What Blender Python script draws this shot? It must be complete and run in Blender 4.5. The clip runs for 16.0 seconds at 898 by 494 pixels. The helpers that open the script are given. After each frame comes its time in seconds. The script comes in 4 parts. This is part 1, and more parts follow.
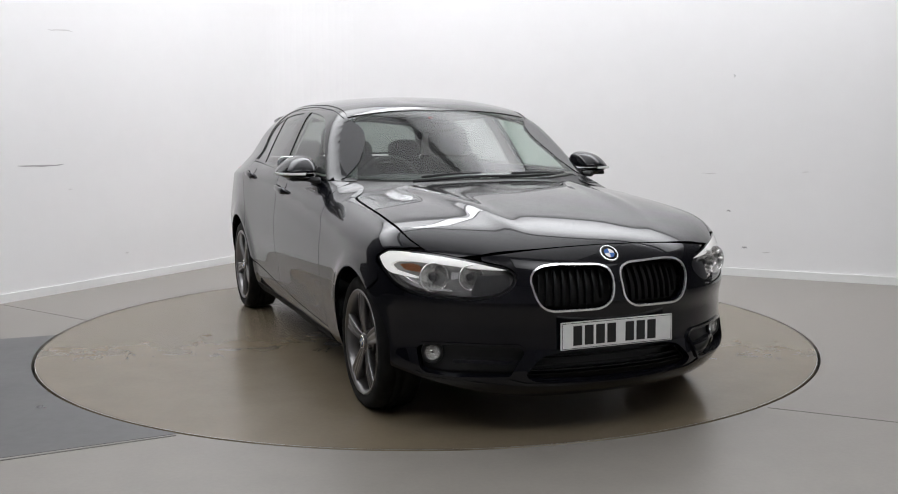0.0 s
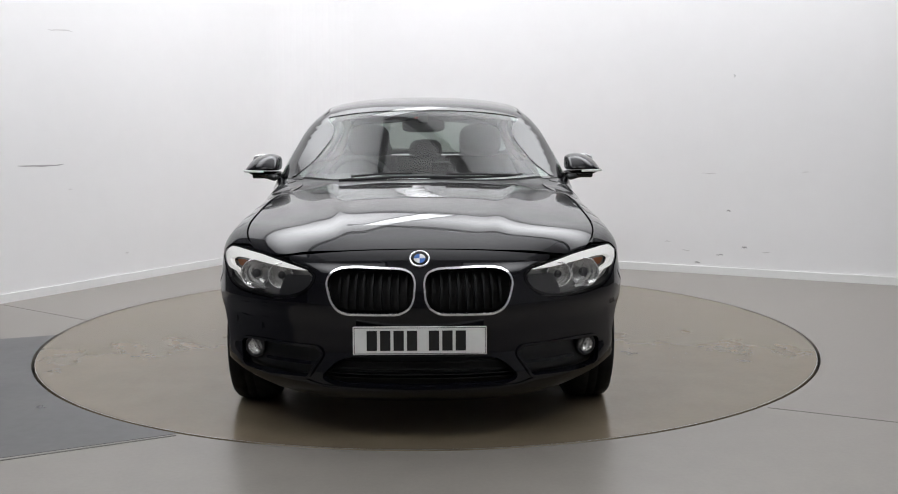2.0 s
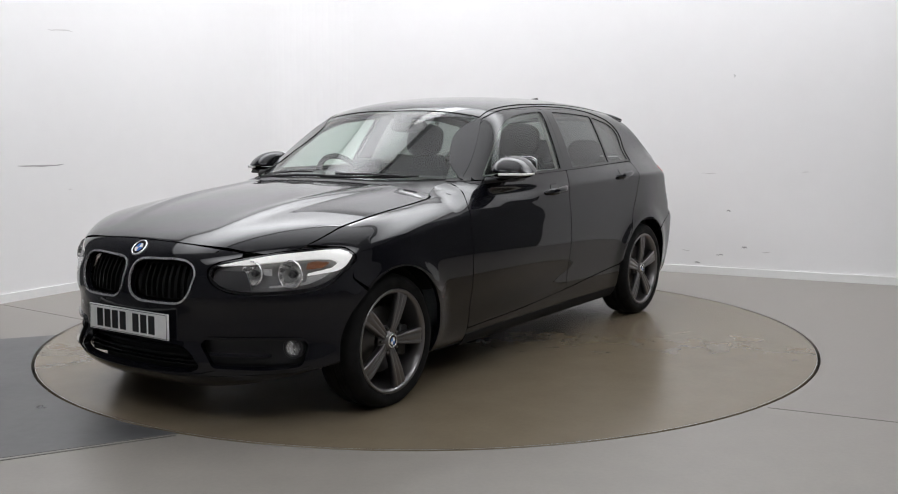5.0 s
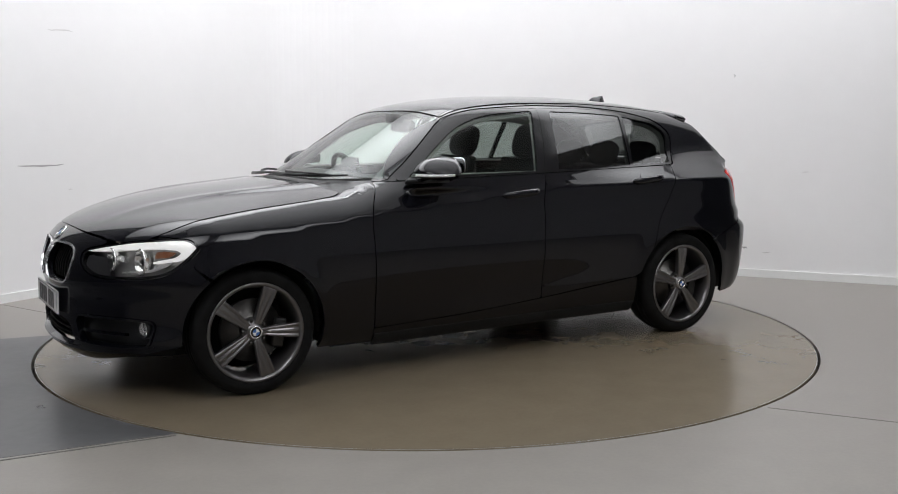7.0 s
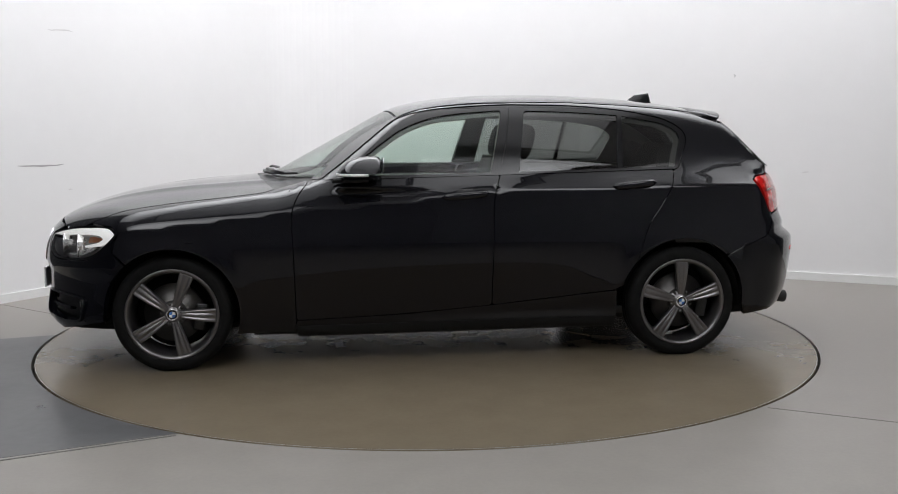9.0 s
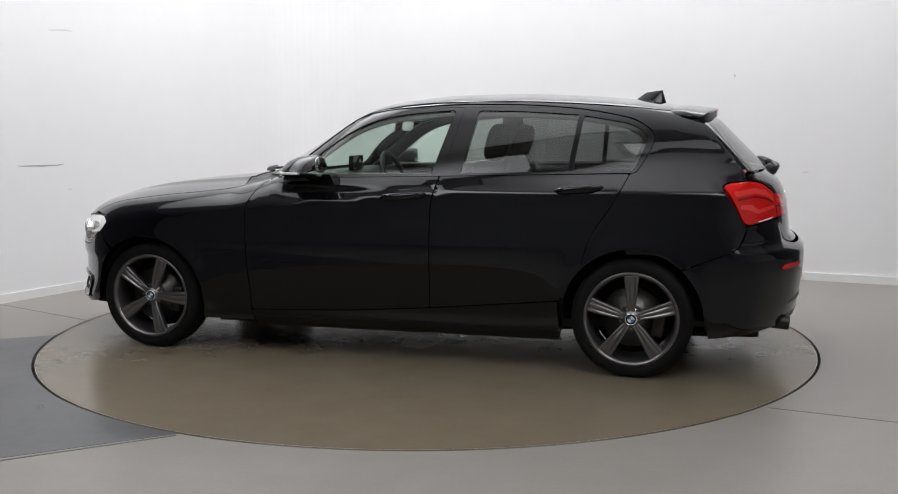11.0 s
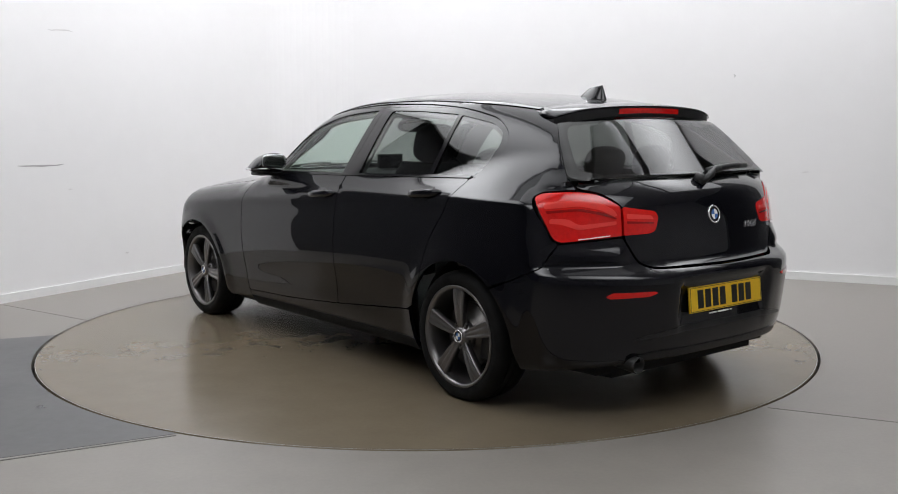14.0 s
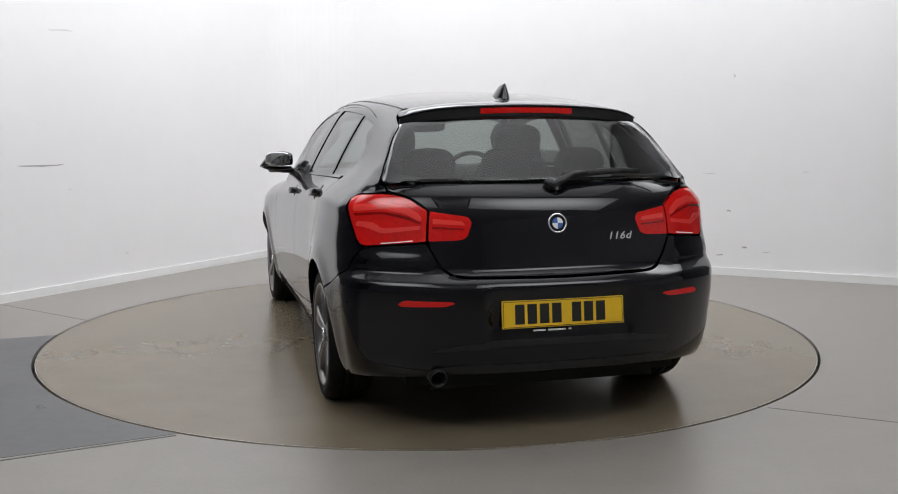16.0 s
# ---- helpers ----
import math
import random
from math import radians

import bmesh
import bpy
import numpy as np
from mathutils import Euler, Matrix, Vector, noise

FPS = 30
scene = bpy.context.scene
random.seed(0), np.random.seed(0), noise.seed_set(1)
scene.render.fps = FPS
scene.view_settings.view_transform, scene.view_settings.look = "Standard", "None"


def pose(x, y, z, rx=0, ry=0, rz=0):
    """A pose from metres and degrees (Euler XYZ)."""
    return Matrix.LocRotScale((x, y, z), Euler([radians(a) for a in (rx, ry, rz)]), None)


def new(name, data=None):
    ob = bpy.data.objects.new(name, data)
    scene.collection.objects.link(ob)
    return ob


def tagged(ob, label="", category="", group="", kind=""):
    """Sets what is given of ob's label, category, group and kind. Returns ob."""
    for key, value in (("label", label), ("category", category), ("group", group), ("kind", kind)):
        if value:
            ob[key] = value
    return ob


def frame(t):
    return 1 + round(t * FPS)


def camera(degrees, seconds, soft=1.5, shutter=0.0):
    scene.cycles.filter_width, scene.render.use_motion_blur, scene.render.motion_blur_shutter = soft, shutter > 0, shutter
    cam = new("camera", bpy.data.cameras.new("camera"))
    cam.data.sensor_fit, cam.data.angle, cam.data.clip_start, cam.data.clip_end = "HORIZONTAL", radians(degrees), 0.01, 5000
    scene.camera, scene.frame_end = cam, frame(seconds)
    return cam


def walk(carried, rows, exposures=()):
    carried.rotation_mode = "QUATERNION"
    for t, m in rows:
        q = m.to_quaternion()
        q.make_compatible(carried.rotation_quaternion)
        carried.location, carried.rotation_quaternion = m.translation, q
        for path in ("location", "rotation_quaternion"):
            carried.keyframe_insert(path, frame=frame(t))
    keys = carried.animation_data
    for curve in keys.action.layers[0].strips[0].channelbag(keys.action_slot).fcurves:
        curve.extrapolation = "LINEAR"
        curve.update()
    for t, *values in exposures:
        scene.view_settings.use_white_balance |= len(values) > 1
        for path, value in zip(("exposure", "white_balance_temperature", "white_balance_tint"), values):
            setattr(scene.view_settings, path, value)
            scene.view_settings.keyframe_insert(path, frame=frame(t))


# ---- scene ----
cam = camera(49.06, 16.0, soft=1.0)
EYE = pose(0, -5.9127, 1.248, 90 - 7.065, 0.154, -1.214)
walk(cam, [(0.0, EYE), (16.0, EYE)])

# ---- light ----
scene.view_settings.exposure = 0.0
world = bpy.data.worlds.new("world")
scene.world = world
world.use_nodes = True
world.node_tree.nodes["Background"].inputs[0].default_value = (0.9, 0.95, 1.0, 1)
world.node_tree.nodes["Background"].inputs[1].default_value = 0.05
LAMP_WALL, LAMP_TOP, LAMP_FRONT = 5.4, 1.6, 5.4


# ---- materials ----
def mat(name, color, rough=0.5, metal=0.0, coat=0.0, noise_scale=0.0, amount=0.0, bump=0.0, bump_scale=80.0, emit=None, power=0.0, ior=1.5):
    """A plain surface with variation of its colour and roughness at two scales, and fine relief."""
    m = bpy.data.materials.new(name)
    m.use_nodes = True
    t = m.node_tree
    b = t.nodes["Principled BSDF"]
    b.inputs["Base Color"].default_value = (*color, 1)
    b.inputs["Roughness"].default_value = rough
    b.inputs["Metallic"].default_value = metal
    b.inputs["Coat Weight"].default_value = coat
    b.inputs["Coat Roughness"].default_value = 0.03
    b.inputs["Coat IOR"].default_value = 1.42
    b.inputs["IOR"].default_value = ior
    co = t.nodes.new("ShaderNodeTexCoord")
    if amount:
        mix = None
        for k, (sc, am) in enumerate(((noise_scale, amount), (noise_scale * 9, amount * 0.5))):
            n = t.nodes.new("ShaderNodeTexNoise")
            n.inputs["Scale"].default_value, n.inputs["Detail"].default_value = sc, 5
            t.links.new(co.outputs["Object"], n.inputs["Vector"])
            mr = t.nodes.new("ShaderNodeMapRange")
            mr.inputs["From Min"].default_value, mr.inputs["From Max"].default_value = 0.3, 0.7
            mr.inputs["To Min"].default_value, mr.inputs["To Max"].default_value = 1 - am, 1 + am
            t.links.new(n.outputs["Fac"], mr.inputs["Value"])
            mu = t.nodes.new("ShaderNodeMixRGB")
            mu.blend_type, mu.inputs["Fac"].default_value = "MULTIPLY", 1
            if mix is None:
                mu.inputs[1].default_value = (*color, 1)
                rr = t.nodes.new("ShaderNodeMath")
                rr.operation = "MULTIPLY"
                rr.inputs[1].default_value = rough
                t.links.new(mr.outputs[0], rr.inputs[0])
                t.links.new(rr.outputs[0], b.inputs["Roughness"])
            else:
                t.links.new(mix, mu.inputs[1])
            t.links.new(mr.outputs[0], mu.inputs[2])
            mix = mu.outputs[0]
        t.links.new(mix, b.inputs["Base Color"])
    if bump:
        n = t.nodes.new("ShaderNodeTexNoise")
        n.inputs["Scale"].default_value, n.inputs["Detail"].default_value = bump_scale, 4
        t.links.new(co.outputs["Object"], n.inputs["Vector"])
        bp = t.nodes.new("ShaderNodeBump")
        bp.inputs["Strength"].default_value, bp.inputs["Distance"].default_value = bump, 0.002
        t.links.new(n.outputs["Fac"], bp.inputs["Height"])
        t.links.new(bp.outputs[0], b.inputs["Normal"])
    if emit:
        b.inputs["Emission Color"].default_value = (*emit, 1)
        b.inputs["Emission Strength"].default_value = power
    return m


def glass(name, tint, rough=0.0, gloss=0.065):
    """Thin pane: what is behind shows through the tint, with a clear gloss on top."""
    m = bpy.data.materials.new(name)
    m.use_nodes = True
    t = m.node_tree
    t.nodes.remove(t.nodes["Principled BSDF"])
    tr, gl, mx, lw, pw, ad = (t.nodes.new(k) for k in ("ShaderNodeBsdfTransparent", "ShaderNodeBsdfGlossy", "ShaderNodeMixShader", "ShaderNodeLayerWeight", "ShaderNodeMath", "ShaderNodeMath"))
    tr.inputs[0].default_value = (*tint, 1)
    gl.inputs["Roughness"].default_value = rough
    lw.inputs[0].default_value = 0.5
    pw.operation, pw.inputs[1].default_value = "POWER", 4.5
    ad.operation, ad.inputs[1].default_value, ad.inputs[2].default_value = "MULTIPLY_ADD", 0.92, gloss
    t.links.new(lw.outputs["Facing"], pw.inputs[0])
    t.links.new(pw.outputs[0], ad.inputs[0])
    t.links.new(ad.outputs[0], mx.inputs[0])
    t.links.new(tr.outputs[0], mx.inputs[1])
    t.links.new(gl.outputs[0], mx.inputs[2])
    t.links.new(mx.outputs[0], t.nodes["Material Output"].inputs[0])
    return m


PAINT = mat("black_metallic_paint", (0.0021, 0.0022, 0.0044), 0.40, 0.1, 1.0, 900, 0.2)
PAINT.node_tree.nodes["Principled BSDF"].inputs["Coat IOR"].default_value = 1.45
PAINT.node_tree.nodes["Principled BSDF"].inputs["Coat Roughness"].default_value = 0.018
PAINT.node_tree.nodes["Principled BSDF"].inputs["Specular IOR Level"].default_value = 0.06
WALL = mat("white_wall_paint", (0.80, 0.79, 0.79), 0.75, 0, 0, 0.7, 0.015, 0.15, 60)
SKIRT = mat("white_gloss_paint", (0.78, 0.78, 0.77), 0.35, 0, 0, 3, 0.02)
FLOOR = mat("grey_floor_coating", (0.238, 0.220, 0.198), 0.34, 0, 0, 6.0, 0.06, 0.08, 60)
DISC = mat("turntable_coating", (0.166, 0.135, 0.094), 0.22, 0, 0, 5.0, 0.05, 0.02, 60)
PATCH = mat("dark_floor_coating", (0.076, 0.076, 0.080), 0.32, 0, 0, 1.9, 0.22, 0.1, 30)
# near-black colour for the dark inside the turntable gap
GAP = mat("black_gap_shade", (0.01, 0.01, 0.01), 0.7)
CEIL = mat("ceiling_paint", (0.72, 0.72, 0.73), 0.8, 0, 0, 1, 0.02)
# tones of the unseen walls: each sets how bright the car's reflections are
GREYWALL = mat("grey_wall_paint", (0.46, 0.46, 0.47), 0.8, 0, 0, 1, 0.08)
PALEWALL = mat("pale_reflected_wall", (0.66, 0.66, 0.67), 0.8, 0, 0, 1, 0.05)
DARK = mat("dark_reflected_wall", (0.055, 0.055, 0.058), 0.8, 0, 0, 1, 0.08)


def softbox(name, power, edge=0.08):
    """White cloth lit from behind: brightest in its middle."""
    m = mat(name, (0.8, 0.8, 0.8), 0.6, emit=(0.968, 0.982, 1.015), power=power)
    t = m.node_tree
    co, sub, flat, ln, mr = (t.nodes.new(k) for k in ("ShaderNodeTexCoord", "ShaderNodeVectorMath", "ShaderNodeVectorMath", "ShaderNodeVectorMath", "ShaderNodeMapRange"))
    flat.operation, flat.inputs[1].default_value = "MULTIPLY", (1, 1, 0)
    sub.operation, ln.operation, mr.interpolation_type = "SUBTRACT", "LENGTH", "SMOOTHSTEP"
    sub.inputs[1].default_value = (0.5, 0.5, 0.5)
    mr.inputs["From Min"].default_value, mr.inputs["From Max"].default_value = 0.08, 0.60
    mr.inputs["To Min"].default_value, mr.inputs["To Max"].default_value = power, power * edge
    t.links.new(co.outputs["Generated"], sub.inputs[0])
    t.links.new(sub.outputs[0], flat.inputs[0])
    t.links.new(flat.outputs[0], ln.inputs[0])
    t.links.new(ln.outputs["Value"], mr.inputs["Value"])
    t.links.new(mr.outputs[0], t.nodes["Principled BSDF"].inputs["Emission Strength"])
    return m


GLOW_WALL, GLOW_TOP, GLOW_FRONT = softbox("wall_light_diffuser", LAMP_WALL, 0.3), softbox("top_light_diffuser", LAMP_TOP, 0.3), softbox("front_light_diffuser", LAMP_FRONT, 0.25)
FRAME = mat("grey_aluminium", (0.4, 0.4, 0.4), 0.4, 1.0, 0, 20, 0.05)
TYRE = mat("tyre_rubber", (0.0045, 0.0045, 0.0045), 0.75, 0, 0, 15, 0.2, 0.25, 150)
TYRE.node_tree.nodes["Principled BSDF"].inputs["Specular IOR Level"].default_value = 0.22
RIM = mat("gunmetal_alloy", (0.19, 0.183, 0.183), 0.30, 0.85, 0.4, 6, 0.03)
RIMDARK = mat("dark_rim_barrel", (0.05, 0.05, 0.05), 0.45, 0.7, 0, 20, 0.1)
CHROME = mat("satin_chrome", (0.92, 0.92, 0.93), 0.12, 0.8)
TRIM = mat("black_plastic", (0.010, 0.010, 0.011), 0.38, 0, 0, 60, 0.15, 0.15, 300)
GLOSSBLACK = mat("gloss_black_plastic", (0.006, 0.006, 0.007), 0.12)
LINER = mat("black_felt_liner", (0.006, 0.006, 0.006), 0.9)
LENS = glass("clear_lens", (0.985, 0.985, 0.985), gloss=0.04)
CLEAR = glass("green_tinted_glass", (0.72, 0.81, 0.76), rough=0.05, gloss=0.045)
PRIVACY = glass("dark_privacy_glass", (0.33, 0.35, 0.34), gloss=0.09)
LINING = mat("grey_headlining", (0.30, 0.29, 0.275), 0.9, 0, 0, 40, 0.06, 0.2, 300)
LAMPGREY = mat("grey_lamp_housing", (0.42, 0.42, 0.415), 0.26, 0.6)
LAMPDARK = mat("dark_lamp_housing", (0.035, 0.035, 0.037), 0.3, 0.2)
BROW = mat("white_light_guide", (0.94, 0.94, 0.93), 0.25)
GUIDE = mat("lit_light_guide", (0.94, 0.94, 0.93), 0.25, emit=(1.0, 0.98, 0.95), power=0.28)
AMBER = mat("amber_lens", (0.24, 0.095, 0.045), 0.2, 0, 0.5)
REFLECT = mat("silver_reflector", (0.95, 0.95, 0.94), 0.15, 0.8)
SLAT = mat("matt_black_slat", (0.002, 0.002, 0.002), 0.55)
SLAT.node_tree.nodes["Principled BSDF"].inputs["Specular IOR Level"].default_value = 0.25
WHITE = mat("white_enamel", (0.8, 0.8, 0.8), 0.2)
BLUE = mat("blue_enamel", (0.07, 0.17, 0.45), 0.2)
PLATE_W = mat("white_plate", (0.78, 0.78, 0.76), 0.3, 0, 0, 30, 0.03)
PLATE_Y = mat("yellow_plate", (0.80, 0.50, 0.02), 0.3, 0, 0, 30, 0.03)
BARS = mat("black_plate_print", (0.012, 0.012, 0.012), 0.35)
REDLENS = mat("red_lamp_lens", (0.66, 0.010, 0.008), 0.10, 0, 0.4, 60, 0.08)
REDBAR = mat("bright_red_light_bar", (0.84, 0.050, 0.040), 0.12, 0, 1.0)
# darker red for the shade lines drawn under the light bars
REDDARK = mat("dark_red_bar_shade", (0.26, 0.004, 0.004), 0.12, 0, 1.0)
SEAT = mat("dark_seat_cloth", (0.020, 0.020, 0.022), 0.85, 0, 0, 60, 0.15, 0.3, 400)
DASH = mat("dark_dash_plastic", (0.018, 0.018, 0.019), 0.55, 0, 0, 60, 0.1, 0.2, 400)
MIRROR = mat("mirror_glass", (0.85, 0.87, 0.87), 0.01, 1.0)
STEEL = mat("brake_steel", (0.12, 0.115, 0.11), 0.4, 1.0, 0, 40, 0.1)


# ---- mesh helpers ----
def part(name, bm, material, parent=None, label="", smooth=True):
    me = bpy.data.meshes.new(name)
    bm.to_mesh(me)
    bm.free()
    me.materials.append(material)
    if smooth:
        me.shade_smooth()
    ob = new(name, me)
    if parent:
        ob.parent = parent
    return tagged(ob, label)


def box(bm, x0, x1, y0, y1, z0, z1, m=None, bevel=0.0):
    r = bmesh.ops.create_cube(bm, size=1)
    for v in r["verts"]:
        v.co = Vector((x0 + (v.co.x + .5) * (x1 - x0), y0 + (v.co.y + .5) * (y1 - y0), z0 + (v.co.z + .5) * (z1 - z0)))
    vs = r["verts"]
    if bevel:
        es = list({e for v in vs for e in v.link_edges})
        got = bmesh.ops.bevel(bm, geom=es, offset=bevel, segments=2, affect="EDGES", profile=0.6)
        vs = list({v for f in got["faces"] for v in f.verts} | {v for v in vs if v.is_valid})
    if m is not None:
        bmesh.ops.transform(bm, matrix=m, verts=vs)
    return bm


def slab(bm, pts, z0, z1):
    """A prism over a plan outline."""
    lo = [bm.verts.new((x, y, z0)) for x, y in pts]
    hi = [bm.verts.new((x, y, z1)) for x, y in pts]
    n = len(pts)
    bm.faces.new(hi)
    bm.faces.new(lo[::-1])
    for i in range(n):
        bm.faces.new((lo[i], lo[(i + 1) % n], hi[(i + 1) % n], hi[i]))
    return bm


# ---- the studio ----
CORNER = Vector((-1.212, 4.016))
UL, UR = Vector((-0.521, -0.854)).normalized(), Vector((0.894, -0.449)).normalized()
HIGH = 4.2
ROUND = 0.62
END_L, END_R = 3.95, 6.3


def plan(a, b):
    v = CORNER + UL * a + UR * b
    return v.x, v.y


def bend(off):
    """The white wall's line, with its rounded corner, moved off metres into the room."""
    pts = [Vector((END_L, off))]
    for i in range(17):
        t = math.pi / 2 * i / 16
        r = ROUND
        pts.append(Vector((off + r - r * math.sin(t), off + r - r * math.cos(t))))
    pts.append(Vector((off, END_R)))
    return [plan(p.x, p.y) for p in pts]


def band(name, off0, off1, z0, z1, material, kind_label):
    a, b = bend(off0), bend(off1)
    return tagged(part(name, slab(bmesh.new(), a + b[::-1], z0, z1), material, smooth=False), kind_label, kind="structure")


band("wall_white", -0.12, 0.0, 0.0, HIGH, WALL, "plain white painted studio wall with rounded corner")
skirting = band("baseboard", 0.0, 0.014, 0.0, 0.064, SKIRT, "low white painted skirting board along the wall")
# added walls out of view, light to dark, that shape reflections in the car
for n, (a0, a1, b0, b1), shade, words in (("wall_grey", (12.6, 12.75, -.1, 11.75), GREYWALL, "plain grey painted wall behind the camera"), ("wall_pale", (-.1, 12.6, 11.6, 11.75), PALEWALL, "plain pale painted wall behind the camera"),
                                           ("wall_dark_1", (END_L, 12.6, -.35, -.2), DARK, "dark grey painted wall beside the white wall"), ("wall_dark_2", (-.35, -.2, END_R, 11.6), DARK, "dark grey painted wall beside the white wall")):
    tagged(part(n, slab(bmesh.new(), [plan(a0, b0), plan(a0, b1), plan(a1, b1), plan(a1, b0)], 0, HIGH), shade, smooth=False), words, kind="structure")
tagged(part("ceiling", slab(bmesh.new(), [plan(-.2, -.2), plan(-.2, 11.8), plan(12.8, 11.8), plan(12.8, -.2)], HIGH, HIGH + .1), CEIL, smooth=False), "plain pale studio ceiling", kind="structure")

# floor with a round hole for the turntable
R = 2.2347


def ring_floor():
    bm = bmesh.new()
    n = 192
    inner = [bm.verts.new((R * math.cos(2 * math.pi * i / n) * 1.0042, R * math.sin(2 * math.pi * i / n) * 1.0042, 0)) for i in range(n)]
    low = [bm.verts.new((v.co.x, v.co.y, -.06)) for v in inner]
    outer = [bm.verts.new((15 * math.cos(2 * math.pi * i / n), 15 * math.sin(2 * math.pi * i / n) - 3, 0)) for i in range(n)]
    for i in range(n):
        j = (i + 1) % n
        bm.faces.new((inner[i], outer[i], outer[j], inner[j]))
        bm.faces.new((inner[j], low[j], low[i], inner[i]))
    return bm


tagged(part("floor", ring_floor(), FLOOR, smooth=False), "grey coated concrete studio floor", kind="structure")
# sheet below the rim; its black colour stands in for shade in the gap
pit = bmesh.new()
bmesh.ops.create_circle(pit, cap_ends=True, radius=R + .05, segments=96)
bmesh.ops.translate(pit, vec=(0, 0, -.055), verts=pit.verts)
tagged(part("floor_pit", pit, GAP, smooth=False), "black gap under the turntable rim", kind="structure")


def on_ring(deg, r=R * 1.0044):
    return r * math.cos(math.radians(deg)), r * math.sin(math.radians(deg))


a0 = math.degrees(math.atan2(-0.056, -2.234)) % 360
a1 = math.degrees(math.atan2(-1.996, -1.028)) % 360
arc = [on_ring(a0 + (a1 - a0) * i / 40) for i in range(41)]
pts = arc + [(-1.626, -2.277), (-4.4, -3.60), (-5.6, -1.2), (-2.532, -0.157)]
# thin joints in the floor, scuffs on the wall
def strip(name, a, b, w, z, material, label):
    d = (Vector(b) - Vector(a)).normalized()
    q = Vector((-d.y, d.x)) * w / 2
    a, b = Vector(a), Vector(b)
    return tagged(part(name, slab(bmesh.new(), [tuple(a - q), tuple(b - q), tuple(b + q), tuple(a + q)], -.001, z), material, smooth=False), label, kind="structure")


JOINT = mat("floor_joint_filler", (0.15, 0.14, 0.128), 0.6, 0, 0, 8, 0.2)
strip("floor_joint", (1.50, -1.70), (4.2, -3.03), .007, .0012, JOINT, "thin dark joint line in the floor")
strip("floor_joint", (-2.20, .385), (-3.0, .98), .006, .0012, JOINT, "thin dark joint line in the floor")
strip("floor_joint", (-1.03, -2.02), (-4.4, -3.66), .008, .0022, JOINT, "pale joint line in the floor")


def scuff(wall, along, z, length, high, shade):
    """A rubbed mark on the white wall; wall 'L' or 'R', metres along it from the corner."""
    bm = bmesh.new()
    n = 7
    rows = []
    for i in range(n):
        t = i / (n - 1)
        s = along + length * t
        w = high * (0.35 + 0.65 * math.sin(math.pi * t)) * (0.7 + 0.6 * random.random())
        zz = z + high * 1.2 * (random.random() - .5)
        rows.append([Vector((*(plan(s, .0015) if wall == "L" else plan(.0015, s)), zz + k * w / 2)) for k in (-1, 1)])
    vs = [[bm.verts.new(q) for q in r] for r in rows]
    for a, b in zip(vs, vs[1:]):
        bm.faces.new((a[0], b[0], b[1], a[1]))
    return tagged(part("wall_scuff", bm, shade, smooth=False), "faint grey scuff mark on the white wall", kind="structure")


MARK = mat("grey_rub_mark", (0.42, 0.41, 0.41), 0.8, 0, 0, 30, 0.2)
FAINT = mat("faint_rub_mark", (0.64, 0.62, 0.62), 0.8, 0, 0, 30, 0.1)
scuff("L", 2.913, 0.962, 0.390, 0.0126, MARK)
scuff("L", 2.771, 1.949, 0.222, 0.0105, FAINT)
scuff("R", 4.145, 1.639, 0.014, 0.0168, MARK)
scuff("R", 4.12, 0.536, 0.037, 0.0126, MARK)
scuff("R", 3.869, 0.093, 0.048, 0.0126, MARK)
scuff("R", 4.048, 0.165, 0.056, 0.0084, MARK)
scuff("R", 4.251, 0.237, 0.045, 0.0126, MARK)
scuff("R", 3.761, 0.191, 0.067, 0.0084, FAINT)
scuff("R", 4.415, 0.206, 0.068, 0.0084, FAINT)
scuff("R", 3.613, 0.260, 0.059, 0.0084, FAINT)
scuff("L", 2.842, 0.774, 0.041, 0.0084, FAINT)
scuff("L", 2.329, 0.235, 0.034, 0.0126, FAINT)
scuff("R", 4.701, 0.867, 0.052, 0.0084, FAINT)
scuff("R", 3.91, 0.845, 0.118, 0.0084, FAINT)

tagged(part("floor_patch", slab(bmesh.new(), pts, -.002, .0015), PATCH, smooth=False), "dark grey worn floor section beside the turntable", kind="structure")

turntable = new("turntable")
tagged(turntable, "round grey-brown vehicle turntable flush with the floor", "turntable")
d = bmesh.new()
n = 192
top = [d.verts.new((R * .997 * math.cos(2 * math.pi * i / n), R * .997 * math.sin(2 * math.pi * i / n), 0)) for i in range(n)]
lip = [d.verts.new((v.co.x * 1.0012, v.co.y * 1.0012, -.004)) for v in top]
bot = [d.verts.new((v.co.x, v.co.y, -.05)) for v in lip]
d.faces.new(top)
for i in range(n):
    j = (i + 1) % n
    d.faces.new((lip[i], lip[j], top[j], top[i]))
    d.faces.new((bot[i], bot[j], lip[j], lip[i]))
part("disc", d, DISC, turntable, smooth=False)
b = bmesh.new()
for i in range(n):
    a0, a1 = 2 * math.pi * i / n, 2 * math.pi * (i + 1) / n
    b.faces.new([b.verts.new((r * math.cos(a), r * math.sin(a), .0008)) for r, a in ((R * .9957, a0), (R * .9968, a0), (R * .9968, a1), (R * .9957, a1))])
part("rim_edge", b, FRAME, turntable, smooth=False)


